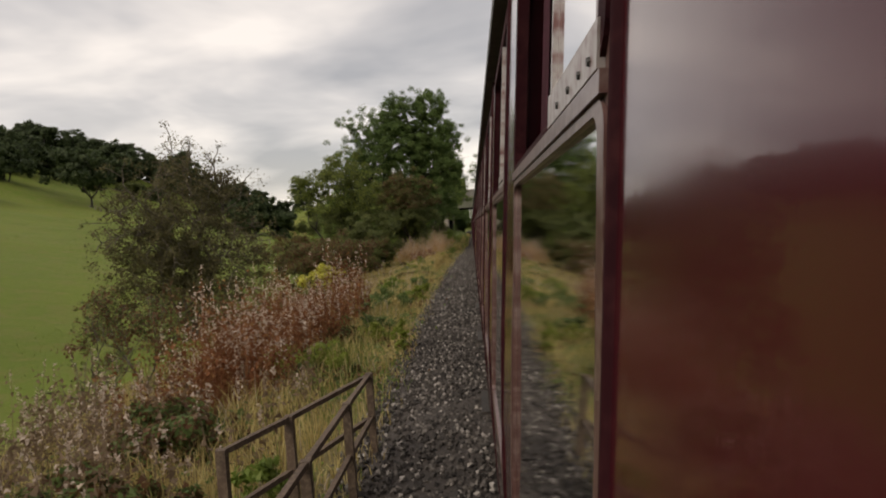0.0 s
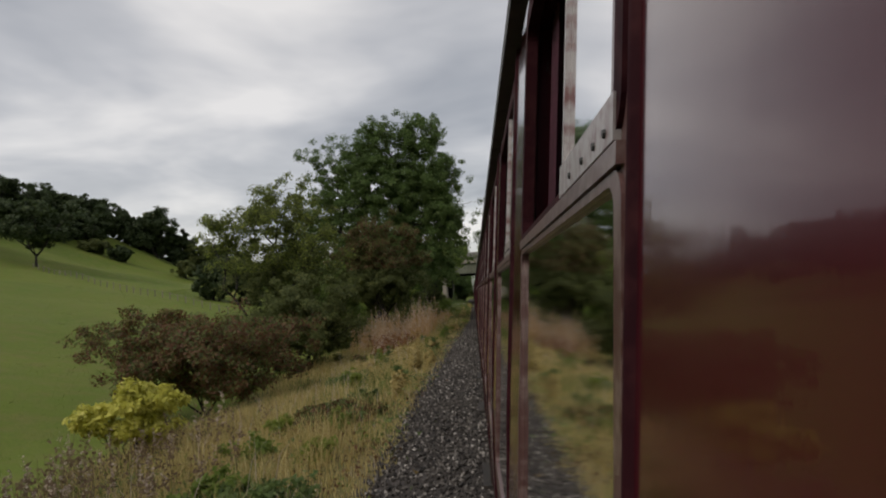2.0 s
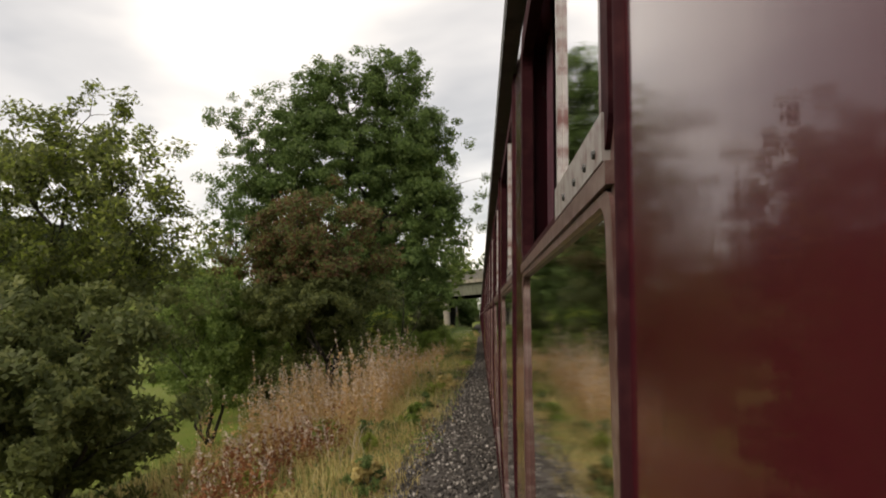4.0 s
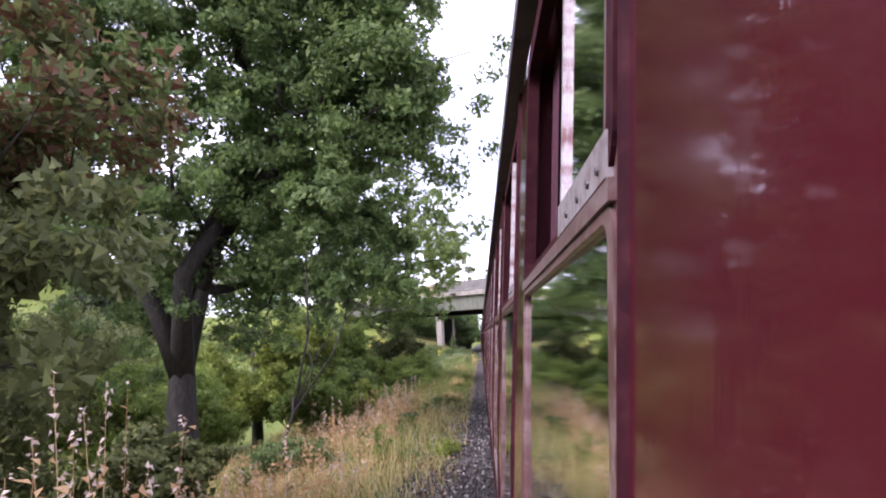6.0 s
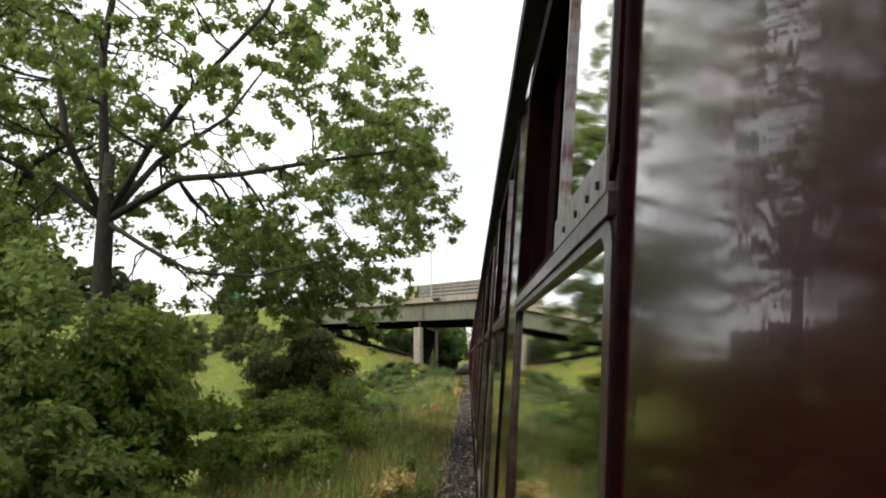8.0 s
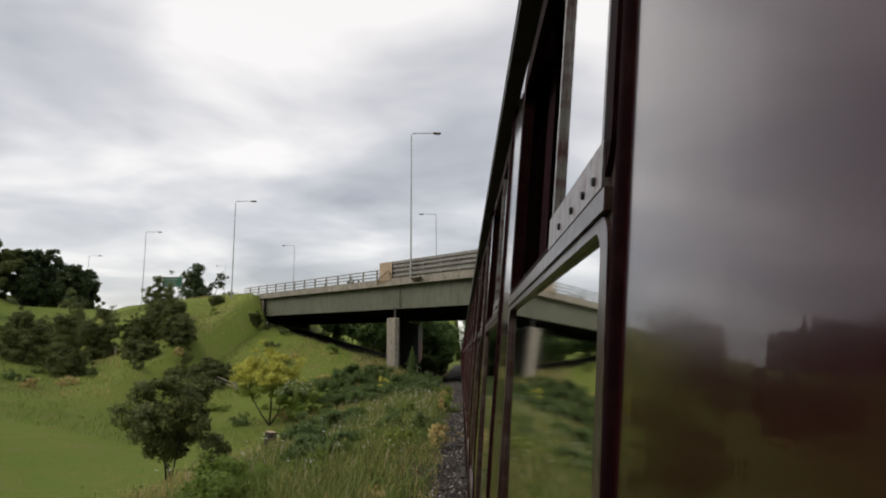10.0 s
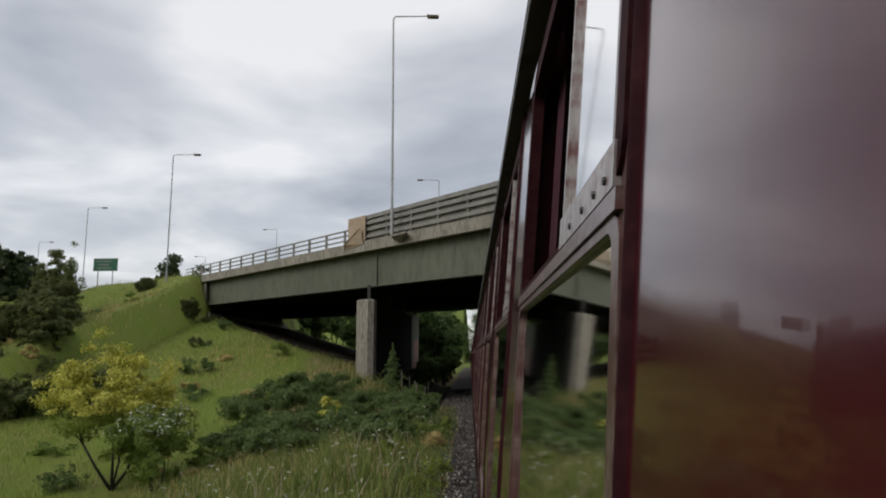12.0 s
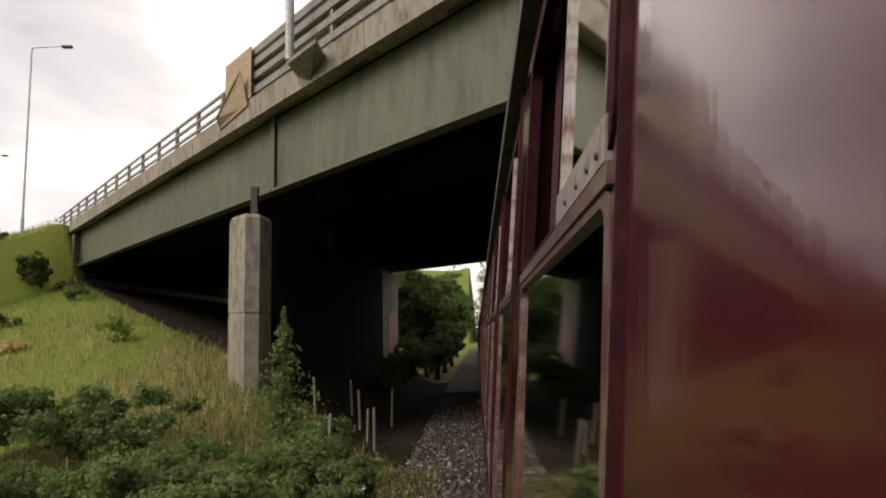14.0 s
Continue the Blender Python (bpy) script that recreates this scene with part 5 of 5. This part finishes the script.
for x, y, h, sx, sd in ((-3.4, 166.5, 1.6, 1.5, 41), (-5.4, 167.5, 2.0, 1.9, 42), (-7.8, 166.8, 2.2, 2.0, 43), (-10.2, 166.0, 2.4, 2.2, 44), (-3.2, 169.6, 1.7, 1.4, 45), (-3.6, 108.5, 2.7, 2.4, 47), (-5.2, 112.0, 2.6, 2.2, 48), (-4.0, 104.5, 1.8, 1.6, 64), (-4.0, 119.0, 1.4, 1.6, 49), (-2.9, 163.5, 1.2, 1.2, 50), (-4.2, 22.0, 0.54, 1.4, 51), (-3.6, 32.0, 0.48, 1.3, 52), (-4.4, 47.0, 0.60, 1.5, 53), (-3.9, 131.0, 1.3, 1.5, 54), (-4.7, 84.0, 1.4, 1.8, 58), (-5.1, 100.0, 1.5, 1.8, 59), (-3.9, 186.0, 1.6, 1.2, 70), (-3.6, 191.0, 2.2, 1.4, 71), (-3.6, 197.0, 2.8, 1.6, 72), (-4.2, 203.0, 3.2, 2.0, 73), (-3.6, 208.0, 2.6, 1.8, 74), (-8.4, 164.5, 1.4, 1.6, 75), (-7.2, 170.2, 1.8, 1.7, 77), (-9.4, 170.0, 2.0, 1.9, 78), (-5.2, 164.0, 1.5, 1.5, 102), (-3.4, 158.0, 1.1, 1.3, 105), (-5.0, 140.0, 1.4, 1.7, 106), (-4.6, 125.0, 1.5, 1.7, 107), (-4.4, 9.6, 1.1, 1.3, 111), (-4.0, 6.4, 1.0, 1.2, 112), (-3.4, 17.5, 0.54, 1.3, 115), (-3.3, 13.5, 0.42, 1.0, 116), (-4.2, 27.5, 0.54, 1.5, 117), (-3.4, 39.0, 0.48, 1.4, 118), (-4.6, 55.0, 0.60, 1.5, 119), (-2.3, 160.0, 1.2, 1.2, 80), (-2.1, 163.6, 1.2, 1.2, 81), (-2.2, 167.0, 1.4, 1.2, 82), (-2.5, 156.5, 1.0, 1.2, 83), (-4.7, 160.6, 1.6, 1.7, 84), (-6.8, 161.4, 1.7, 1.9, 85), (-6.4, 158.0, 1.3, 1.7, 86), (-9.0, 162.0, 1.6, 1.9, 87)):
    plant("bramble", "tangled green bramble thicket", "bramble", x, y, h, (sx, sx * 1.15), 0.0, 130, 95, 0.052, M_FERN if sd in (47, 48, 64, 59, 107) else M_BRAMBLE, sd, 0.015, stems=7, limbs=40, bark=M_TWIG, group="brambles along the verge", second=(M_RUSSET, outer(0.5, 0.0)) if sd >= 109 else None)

# young conifer by the pier
con = tagged(new("conifer_sapling"), "young grey-green conifer sapling by the bridge pier", "tree")
con.location = (-4.2, 171.5, float(land(-4.2, 171.5)))
Shape().tube([(0, 0, -0.2), (0, 0, 3.0)], (0.035, 0.008), 6).done("trunk", M_BARK, con)
r = np.random.default_rng(61)
h = 3.0 * (1 - r.uniform(0.0, 0.95, 2600) ** 0.75)
h = np.round(h / 0.30) * 0.30 + r.normal(0, 0.07, 2600)
a = r.uniform(0, 2 * math.pi, 2600)
d = np.maximum(3.15 - h, 0.05) * 0.50 * r.uniform(0.1, 1, 2600) * (0.62 + 0.38 * np.sin(3 * a + 4.1 * np.round(h / 0.30)))
quads("needles", leaves(np.stack([np.cos(a) * d, np.sin(a) * d, h - d * 0.25], -1), 0.06, r), M_BRAMBLE, con, corners=3)

# trees of the far hillside
far_spots = [(-90.7, 160.0, 13.0, 10.0), (-49, 150, 8, 5), (-43.5, 153, 8.5, 5), (-75.5, 243, 10, 4.5), (-83, 244, 11, 6), (-79, 251, 9, 5), (-106, 288, 5.5, 6), (-112, 160, 13, 8), (-120, 178, 15, 8), (-128, 150, 14, 9), (-138, 190, 14, 8), (-118, 205, 11, 7), (-126, 225, 12, 8), (-134, 245, 12, 8), (-118, 262, 12, 8), (-145, 140, 16, 9), (-150, 165, 15, 9), (-74, 303, 21, 8.6), (-100, 130, 9, 6), (-108, 118, 10, 6), (-150, 210, 15, 10), (-160, 120, 15, 9), (-112, 215, 13, 8), (-104, 230, 12, 8), (-120, 205, 12, 8), (-128, 218, 13, 8), (-100, 248, 12, 7), (-134, 232, 14, 9), (-118, 190, 11, 7), (-142, 215, 15, 9), (-90, 262, 6, 5), (-122, 240, 15, 9), (-116, 222, 14, 8), (-130, 205, 16, 9), (-108, 246, 12, 7)]
for i, (x, y, h, rad) in enumerate(far_spots):
    h, rad = h * (0.9 if x < -95 and y < 275 else 1.2), rad * 1.08
    plant("field_tree", "dark rounded tree on the far hillside", TREE, x, y, h, (rad, rad), h * (0.2 if i == 0 else -0.2), 190, 50, 0.48 if y > 300 else 0.42, M_FAR, 200 + i, 0.3, limbs=14, group="trees on the hillside")

for i, (x, y, h, rad) in enumerate(((-124, 241, 9, 6), (-116, 238, 9, 5), (-110, 233, 12, 6), (-104, 236, 15, 6.5), (-98.5, 233, 17.5, 7.5), (-93, 237, 14, 5.5), (-88, 238, 12.5, 5.5), (-84, 240, 11, 5), (-79.5, 243, 9.5, 5), (-104, 205, 4.5, 4.8), (-97, 206, 5.0, 4.6), (-113, 203, 5.5, 5.5), (-80, 209, 6.0, 4.2), (-75, 212, 6.5, 4.2))):
    plant("field_tree", "dark rounded tree along the ridge of the pasture" if h > 8 else "low dark thorn bush in the hillside hedge", TREE if h > 8 else BUSH, x, y, h, (rad, rad), -0.1 * h, 190, 60, 0.40, M_FAR if i % 3 else M_HAW, 260 + i, 0.25, limbs=14, group="trees on the hillside")

# woods that close the distance behind the hill
def patchy_wood(x, y):
    return 0.5 + 0.5 * np.sin(x * 0.021 + 1.0) * np.sin(y * 0.017 + x * 0.008)


r = np.random.default_rng(71)
wx = np.concatenate([r.uniform(-420, -118, 420), r.uniform(-900, -300, 300), r.uniform(-120, 500, 260)])
wy = np.concatenate([r.uniform(40, 420, 420), r.uniform(60, 900, 300), r.uniform(430, 900, 260)])
ok = ((patchy_wood(wx, wy) > 0.42) & ~((wy > 195) & (wx > -270))) | (wy > 430)
wx, wy = wx[ok], wy[ok]
wz = land(wx, wy)
cent = np.repeat(np.stack([wx, wy, wz], -1), 90, 0)
off = r.normal(0, 1, cent.shape)
off /= np.linalg.norm(off, axis=1, keepdims=True)
cent += off * (5.0, 5.0, 4.2) * r.uniform(0.5, 1.0, (len(cent), 1)) + (0, 0, 4.6)
tagged(quads("distant_woods", leaves(cent, 0.75, r, off + (0, 0, 0.5)), M_FAR, corners=3), "dark woods on the far hills", "woods", kind="stuff")

# the wood seen beyond the bridge
for i, (x, y, h, rad) in enumerate(((-2.6, 201.0, 3.6, 1.5), (-2.5, 209.0, 4.2, 1.6), (-2.4, 219.0, 5.0, 1.7), (-3.6, 204.0, 8.5, 3.0), (-3.4, 215.0, 9.5, 3.2), (-3.0, 228.0, 10.5, 3.2), (-2.6, 244.0, 10.5, 3.2), (-4.9, 207.0, 9.5, 3.2), (1.5, 309.0, 19, 7.5), (-8.5, 300.0, 19, 6.5), (11.0, 318.0, 19, 7.0), (-3.8, 212.5, 8.6, 3.2), (-14.0, 222.0, 9, 3.6), (-18.5, 229.0, 9, 4.0), (-23.0, 231.0, 8, 4.0), (-10.8, 217.0, 7, 3.0), (-20.0, 222.0, 6, 3.0), (-4.2, 226.0, 4.5, 1.8), (-4.4, 236.0, 5.0, 2.0), (-4.0, 262.0, 6.0, 2.4), (-7.5, 214.0, 11, 4.5), (-5.2, 226.0, 9, 4.0), (-12.0, 222.0, 12, 5), (-8.0, 240.0, 13, 5), (-4.5, 250.0, 12, 3.4), (-16, 236, 12, 5))):
    plant("lineside_tree", "green tree beyond the bridge", TREE, x, y, h, (rad, rad), 0.8, 130, 70, 0.17, M_ASH, 300 + i, 0.2, limbs=20)


def grass(name, label, mat, count, x0, x1, y0, y1, tall, seed, wide=0.012, keep=None):
    """Blades of long grass, thicker in patches."""
    r = np.random.default_rng(seed)
    x, y = r.uniform(x0, x1, count), r.uniform(y0, y1, count)
    if keep is not None:
        m = r.uniform(0, 1, count) < keep(x, y)
        x, y = x[m], y[m]
    z = np.where((x > -2.6), np.interp(x, bx, bz), land(x, y)) - 0.03
    z = np.maximum(z, land(x, y) - 0.03)
    n = len(x)
    h = tall * r.uniform(0.45, 1.25, n) * (0.55 + 0.75 * patchy(x, y, 1.1, 7.0) ** 0.7) * (0.4 + 0.6 * smoothstep(0.0, 1.7, -x - edge_of(y)))
    a = r.uniform(0, 2 * math.pi, n)
    bend = r.uniform(0.05, 0.75, n) * h
    b = r.uniform(0, 2 * math.pi, n)
    w = wide * r.uniform(0.7, 1.5, n)
    base = np.stack([x, y, z], -1)
    side = np.stack([np.cos(a), np.sin(a), 0 * a], -1) * w[:, None]
    tip = base + np.stack([np.cos(b) * bend, np.sin(b) * bend, h], -1)
    knee = base + np.stack([np.cos(b) * bend * 0.28, np.sin(b) * bend * 0.28, h * 0.62], -1)
    v = np.stack([base - side, base + side, knee + side * 0.75, knee - side * 0.75, tip], 1)
    k = 5 * np.arange(n)[:, None]
    faces = (k + (0, 1, 2, 3)).tolist() + (k + (3, 2, 4)).tolist()
    return tagged(raw(name, v.reshape(-1, 3), faces, mat), label, "grass", kind="stuff")


def edge_of(y):
    """How far the ballast reaches left of the train's side before the grass takes over."""
    return np.interp(y, (0, 12, 22, 40, 60, 75, 90, 130, 150, 162, 170, 190), (1.45, 1.6, 1.85, 1.8, 1.45, 1.0, 0.6, 0.45, 0.45, 0.6, 1.0, 1.5))


def patchy(x, y, s=0.35, seed=0.0):
    return 0.5 + 0.5 * np.sin(x * s * 2.1 + seed + np.sin(y * s + seed)) * np.sin(y * s * 1.3 + 2 * seed + np.cos(x * s * 1.7))


def outside(x, y):
    """Not in the dry under the bridge."""
    w, q = road_wq(x, y)
    return np.where((q > 0.6) & (q < WIDTH - 0.6) & (x > -25.2), 0.0, 1.0)


def verge(x, y):
    return outside(x, y) * smoothstep(-0.4, 0.25, -x - edge_of(y)) * (1 - smoothstep(6.5, 11, -x))


grass("long_grass_straw", "long straw-coloured grass on the railway verge", M_GRASS_STRAW, 270000, -11, -0.5, -4, 196, 0.55, 81, 0.0075, lambda x, y: verge(x, y) * np.clip((0.35 + 1.1 * patchy(x, y, 0.33, 1.0)) * np.interp(y, (0, 60, 95, 125, 140, 200), (1, 1, 0.7, 0.5, 0.22, 0.3)), 0.04, 1))
grass("long_grass_green", "long green grass on the railway verge", M_GRASS_GREEN, 230000, -12, -0.5, -4, 196, 0.46, 82, 0.008, lambda x, y: verge(x, y) * np.clip(0.95 - 1.0 * patchy(x, y, 0.33, 1.0) * np.interp(y, (0, 60, 95, 130, 200), (1, 1, 0.8, 0.5, 0.35)), 0.08, 1) * np.interp(y, (0, 55, 80), (0.72, 0.72, 1.0)))
grass("bank_grass", "rough grass on the road embankment", M_GRASS_GREEN, 120000, -60, -9, 150, 215, 0.28, 83, 0.009, lambda x, y: np.clip(0.2 + patchy(x, y, 0.2, 2.0), 0, 1) * outside(x, y))
grass("bank_straw", "pale dry grass on the road embankment", M_GRASS_STRAW, 42000, -60, -7, 160, 212, 0.36, 84, 0.013, lambda x, y: np.clip(1.1 * patchy(x, y, 0.15, 4.0) - 0.25, 0, 1) * outside(x, y))

grass("lush_grass", "lush bright green grass mound beside the line", M_GRASS_GREEN, 56000, -6.5, -0.7, 94, 160, 0.75, 87, 0.010, lambda x, y: verge(x, y) * np.clip(0.25 + patchy(x, y, 0.4, 3.3), 0, 1) * smoothstep(94, 102, y) * (1 - 0.6 * smoothstep(122, 134, y)))
grass("pasture_tufts", "short tufted grass of the pasture", M_GRASS_GREEN, 110000, -75, -10, -6, 162, 0.11, 85, 0.014, lambda x, y: np.clip(patchy(x, y, 0.25, 0.6) - 0.15, 0, 1) * outside(x, y) * smoothstep(9, 14, -x))
grass("verge_seed_grass", "tall pale seeding grass on the verge", M_FLUFF, 9000, -7, -1.2, 0, 165, 0.95, 86, 0.006, lambda x, y: verge(x, y) * np.clip(patchy(x, y, 0.5, 2.2) - 0.3, 0, 1))


def stuff_part(*args):
    return tagged(quads(*args, corners=args[1].shape[1]), kind="stuff")


def willowherb(name, label, count, x0, x1, y0, y1, tall, seed, fluffy=0.6, mat=None):
    """Rusty stems with narrow leaves, and white fluff on the seed heads."""
    r = np.random.default_rng(seed)
    x, y = r.uniform(x0, x1, count), r.uniform(y0, y1, count)
    m = patchy(x, y, 0.9, 3.0) + r.uniform(-0.25, 0.25, count) > 0.45
    x, y = x[m], y[m]
    n = len(x)
    z = land(x, y) - 0.05
    h = tall * r.uniform(0.5, 1.25, n) * (0.6 + 0.6 * patchy(x, y, 1.3, 5.0))
    lean = r.normal(0, 0.09, (n, 2)) * h[:, None]
    patch = tagged(new(name), label, "willowherb", "willowherb patches")
    base, tip = np.stack([x, y, z], -1), np.stack([x + lean[:, 0], y + lean[:, 1], z + h], -1)
    a = r.uniform(0, math.pi, n)
    side = np.stack([np.cos(a), np.sin(a), 0 * a], -1) * 0.007
    stuff_part("stalk", np.stack([base - side, base + side, tip + side * 0.4, tip - side * 0.4], 1), mat or M_HERB, patch)
    k = 14
    f = r.uniform(0.2, 0.95, (n, k, 1))
    cl = (base[:, None] * (1 - f) + tip[:, None] * f).reshape(-1, 3) + r.normal(0, 0.05, (n * k, 3))
    stuff_part("foliage", leaves(cl, 0.05, r), mat or M_HERB, patch)
    pick = r.uniform(0, 1, n) < fluffy
    t = np.repeat(tip[pick], 16, 0)
    low = np.repeat(base[pick], 16, 0)
    g = 1.02 - 0.34 * r.uniform(0, 1, (len(t), 1)) ** 1.4
    stuff_part("seed_fluff", leaves(low * (1 - g) + t * g + r.normal(0, 0.02, t.shape), 0.030, r), M_FLUFF, patch, "white fluffy seed heads")
    return patch


willowherb("willowherb", "rusty willowherb patch with white seed fluff", 2300, -6.8, -3.6, 11.5, 23.0, 2.0, 91, 0.5)
willowherb("willowherb", "rusty willowherb patch with white seed fluff", 500, -8.5, -4.4, 21.0, 36.0, 1.2, 92, 0.6, M_DEADHERB)
willowherb("willowherb", "withered brown willowherb beside the fence", 1100, -9.5, -2.7, -2.0, 11.5, 1.25, 93, 0.4, M_DEADHERB)
willowherb("willowherb", "tall withered grey-brown weeds at the field edge", 900, -10.5, -5.2, 4.0, 16.0, 1.35, 100, 0.35, M_DEADHERB)
willowherb("willowherb", "withered brown willowherb round the yellow bush", 420, -10.6, -6.2, 35.0, 43.0, 1.0, 99, 0.2, M_DEADHERB)
willowherb("willowherb", "pale dry willowherb stand", 260, -5.4, -3.4, 55.0, 62.0, 1.3, 94, 0.8)
willowherb("willowherb", "pale dry willowherb stand with fluffy heads", 1500, -7.4, -2.8, 61.0, 73.5, 2.1, 95, 0.9, M_DRYHERB)
willowherb("willowherb", "pale withered willowherb on the verge", 900, -5.8, -2.4, 76.0, 97.0, 1.15, 96, 0.3, M_DRYHERB)
willowherb("willowherb", "withered brown willowherb on the verge", 160, -4.6, -2.4, 98.0, 108.0, 0.8, 98, 0.2)

# low broad leaves and dead litter among the grass
def ground_cover(name, label, mat, count, seed, size, s, phase, low):
    r = np.random.default_rng(seed)
    x, y = r.uniform(-11, -0.6, count), r.uniform(-4, 190, count)
    m = (patchy(x, y, s, phase) + r.uniform(-0.15, 0.15, count) + 0.25 * smoothstep(118, 134, y) * (mat is M_BRAMBLE) > low) & (r.uniform(0, 1, count) < verge(x, y) + np.where(x < -0.9, 0.03, 0.005))
    x, y = x[m], y[m]
    z = np.maximum(land(x, y), np.where(x > -2.6, np.interp(x, bx, bz), -9)) + r.uniform(0, 1, len(x)) ** 1.5 * 0.5 * patchy(x, y, 1.0, 2.0 + phase)
    up = np.tile((0.0, 0.0, 1.1), (len(x), 1))
    return tagged(quads(name, leaves(np.stack([x, y, z], -1), size, r, up), mat, corners=3), label, "weeds", kind="stuff")


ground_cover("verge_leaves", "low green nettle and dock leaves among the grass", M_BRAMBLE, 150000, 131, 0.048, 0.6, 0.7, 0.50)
ground_cover("verge_seedlings", "bright green low weeds among the grass", M_FERN, 70000, 132, 0.042, 0.8, 4.2, 0.56)
ground_cover("dead_litter", "brown dead stems and leaves among the grass", M_RUSSET, 90000, 133, 0.045, 0.5, 2.6, 0.48)

r = np.random.default_rng(134)
fx, fy = r.uniform(-7.5, -1.3, 260), r.uniform(126, 166, 260)
at = np.repeat(np.stack([fx, fy, land(fx, fy) + r.uniform(0.45, 0.95, 260)], -1), 7, 0) + r.normal(0, 1, (1820, 3)) * (0.035, 0.035, 0.012)
tagged(quads("bramble_flowers", leaves(at, 0.022, r, np.tile((0.0, 0.0, 1.2), (1820, 1))), M_BLOSSOM, corners=3), "small white flower heads among the brambles and grass", "flowers", kind="stuff")

# broad-leaved weeds in the verge
r = np.random.default_rng(120)
for i in range(120):
    y = r.uniform(2, 160)
    x = -float(edge_of(y)) - r.uniform(0.15, 3.2)
    plant("verge_weed", "low straw-coloured dock gone to seed" if i % 5 == 2 else "low broad-leaved green weed in the verge", "weed", x, y, r.uniform(0.5, 1.15), (r.uniform(0.3, 0.85),) * 2, -0.1, 40, 16, 0.05, (M_BRAMBLE, M_FERN, M_GRASS_STRAW, M_BRAMBLE, M_LIME)[i % 5], 400 + i, 0.008, stems=5, limbs=14, bark=M_TWIG, group="weeds in the verge")

r = np.random.default_rng(121)
for i in range(80):
    x, y = -r.uniform(8, 46), r.uniform(148, 196)
    w, q = road_wq(x, y)
    if q > -0.5:
        continue
    plant("bank_weed", "rough weed tuft on the grassy bank" if i % 4 else "pale dry weed tuft on the grassy bank", "weed", x, y, r.uniform(0.5, 1.3), (r.uniform(0.5, 1.3),) * 2, -0.2, 40, 22, 0.07, (M_GRASS_STRAW, M_BRAMBLE, M_HAW, M_FERN)[i % 4], 600 + i, 0.01, stems=5, limbs=10, bark=M_TWIG, group="weeds on the bank")

# stump, stakes and field fence
stump = tagged(new("tree_stump"), "sawn pale-topped tree stump in the grass", "stump")
stump.location = (-9.4, 146.0, float(land(-9.4, 146.0)))
Shape().tube([(0, 0, -0.3), (0, 0, 0.08), (0.04, 0, 0.45), (0.09, 0, 0.86)], (0.40, 0.31, 0.27, 0.28), 12).done("bark", M_BARK, stump)
Shape().tube([(0.09, 0, 0.86), (0.093, 0, 0.88)], (0.26, 0.25), 12).done("cut_face", M_CUT, stump, "pale sawn top")
r = np.random.default_rng(97)
for i in range(9):
    x, y = -2.6 - 0.35 * (i % 4) - r.uniform(0, 0.3), 169.5 + 1.1 * i
    st = Shape().tube([(0, 0, -0.3), (r.normal(0, 0.05), r.normal(0, 0.05), r.uniform(0.9, 1.5))], (0.04, 0.035), 6).done("fence_stake", M_WOOD)
    st.location = (x, y, float(land(x, y)))
    tagged(st, "grey wooden stake standing in the brambles", "stake", "stakes by the bridge")
field_fence = tagged(new("field_fence"), "old post and wire field fence across the pasture", "fence")
for i in range(30):
    f = i / 29
    x, y = -90 + 52 * f, 158 - 32 * f
    z = float(land(x, y))
    p = Shape().beam((x, y, z - 0.2), (x, y, z + 1.15), 0.12, 0.12, (0, 1, 0)).done("post", M_WOOD, field_fence)
    if i:
        Shape().beam((px, py, pz + 1.0), (x, y, z + 1.0), 0.03, 0.03).done("wire", M_WOOD, field_fence)
    px, py, pz = x, y, z

old_fence = tagged(new("rail_fence"), "broken grey wooden post and rail fence below the bank", "fence")
for line in (((-40.0, 186.5), (-37.4, 183.4), (-34.8, 180.3)), ((-24.4, 174.2), (-21.6, 171.8), (-18.8, 169.3))):
    for i, (x, y) in enumerate(line):
        z = float(land(x, y))
        Shape().beam((x, y, z - 0.2), (x, y, z + 1.0), 0.12, 0.12, (0, 1, 0)).done("post", M_WOOD, old_fence)
        if i:
            for up, tilt in ((0.85, 0.12), (0.45, -0.05)):
                Shape().beam((fx, fy, fz + up), (x, y, z + up - tilt), 0.12, 0.06).done("rail", M_WOOD, old_fence)
        fx, fy, fz = x, y, z
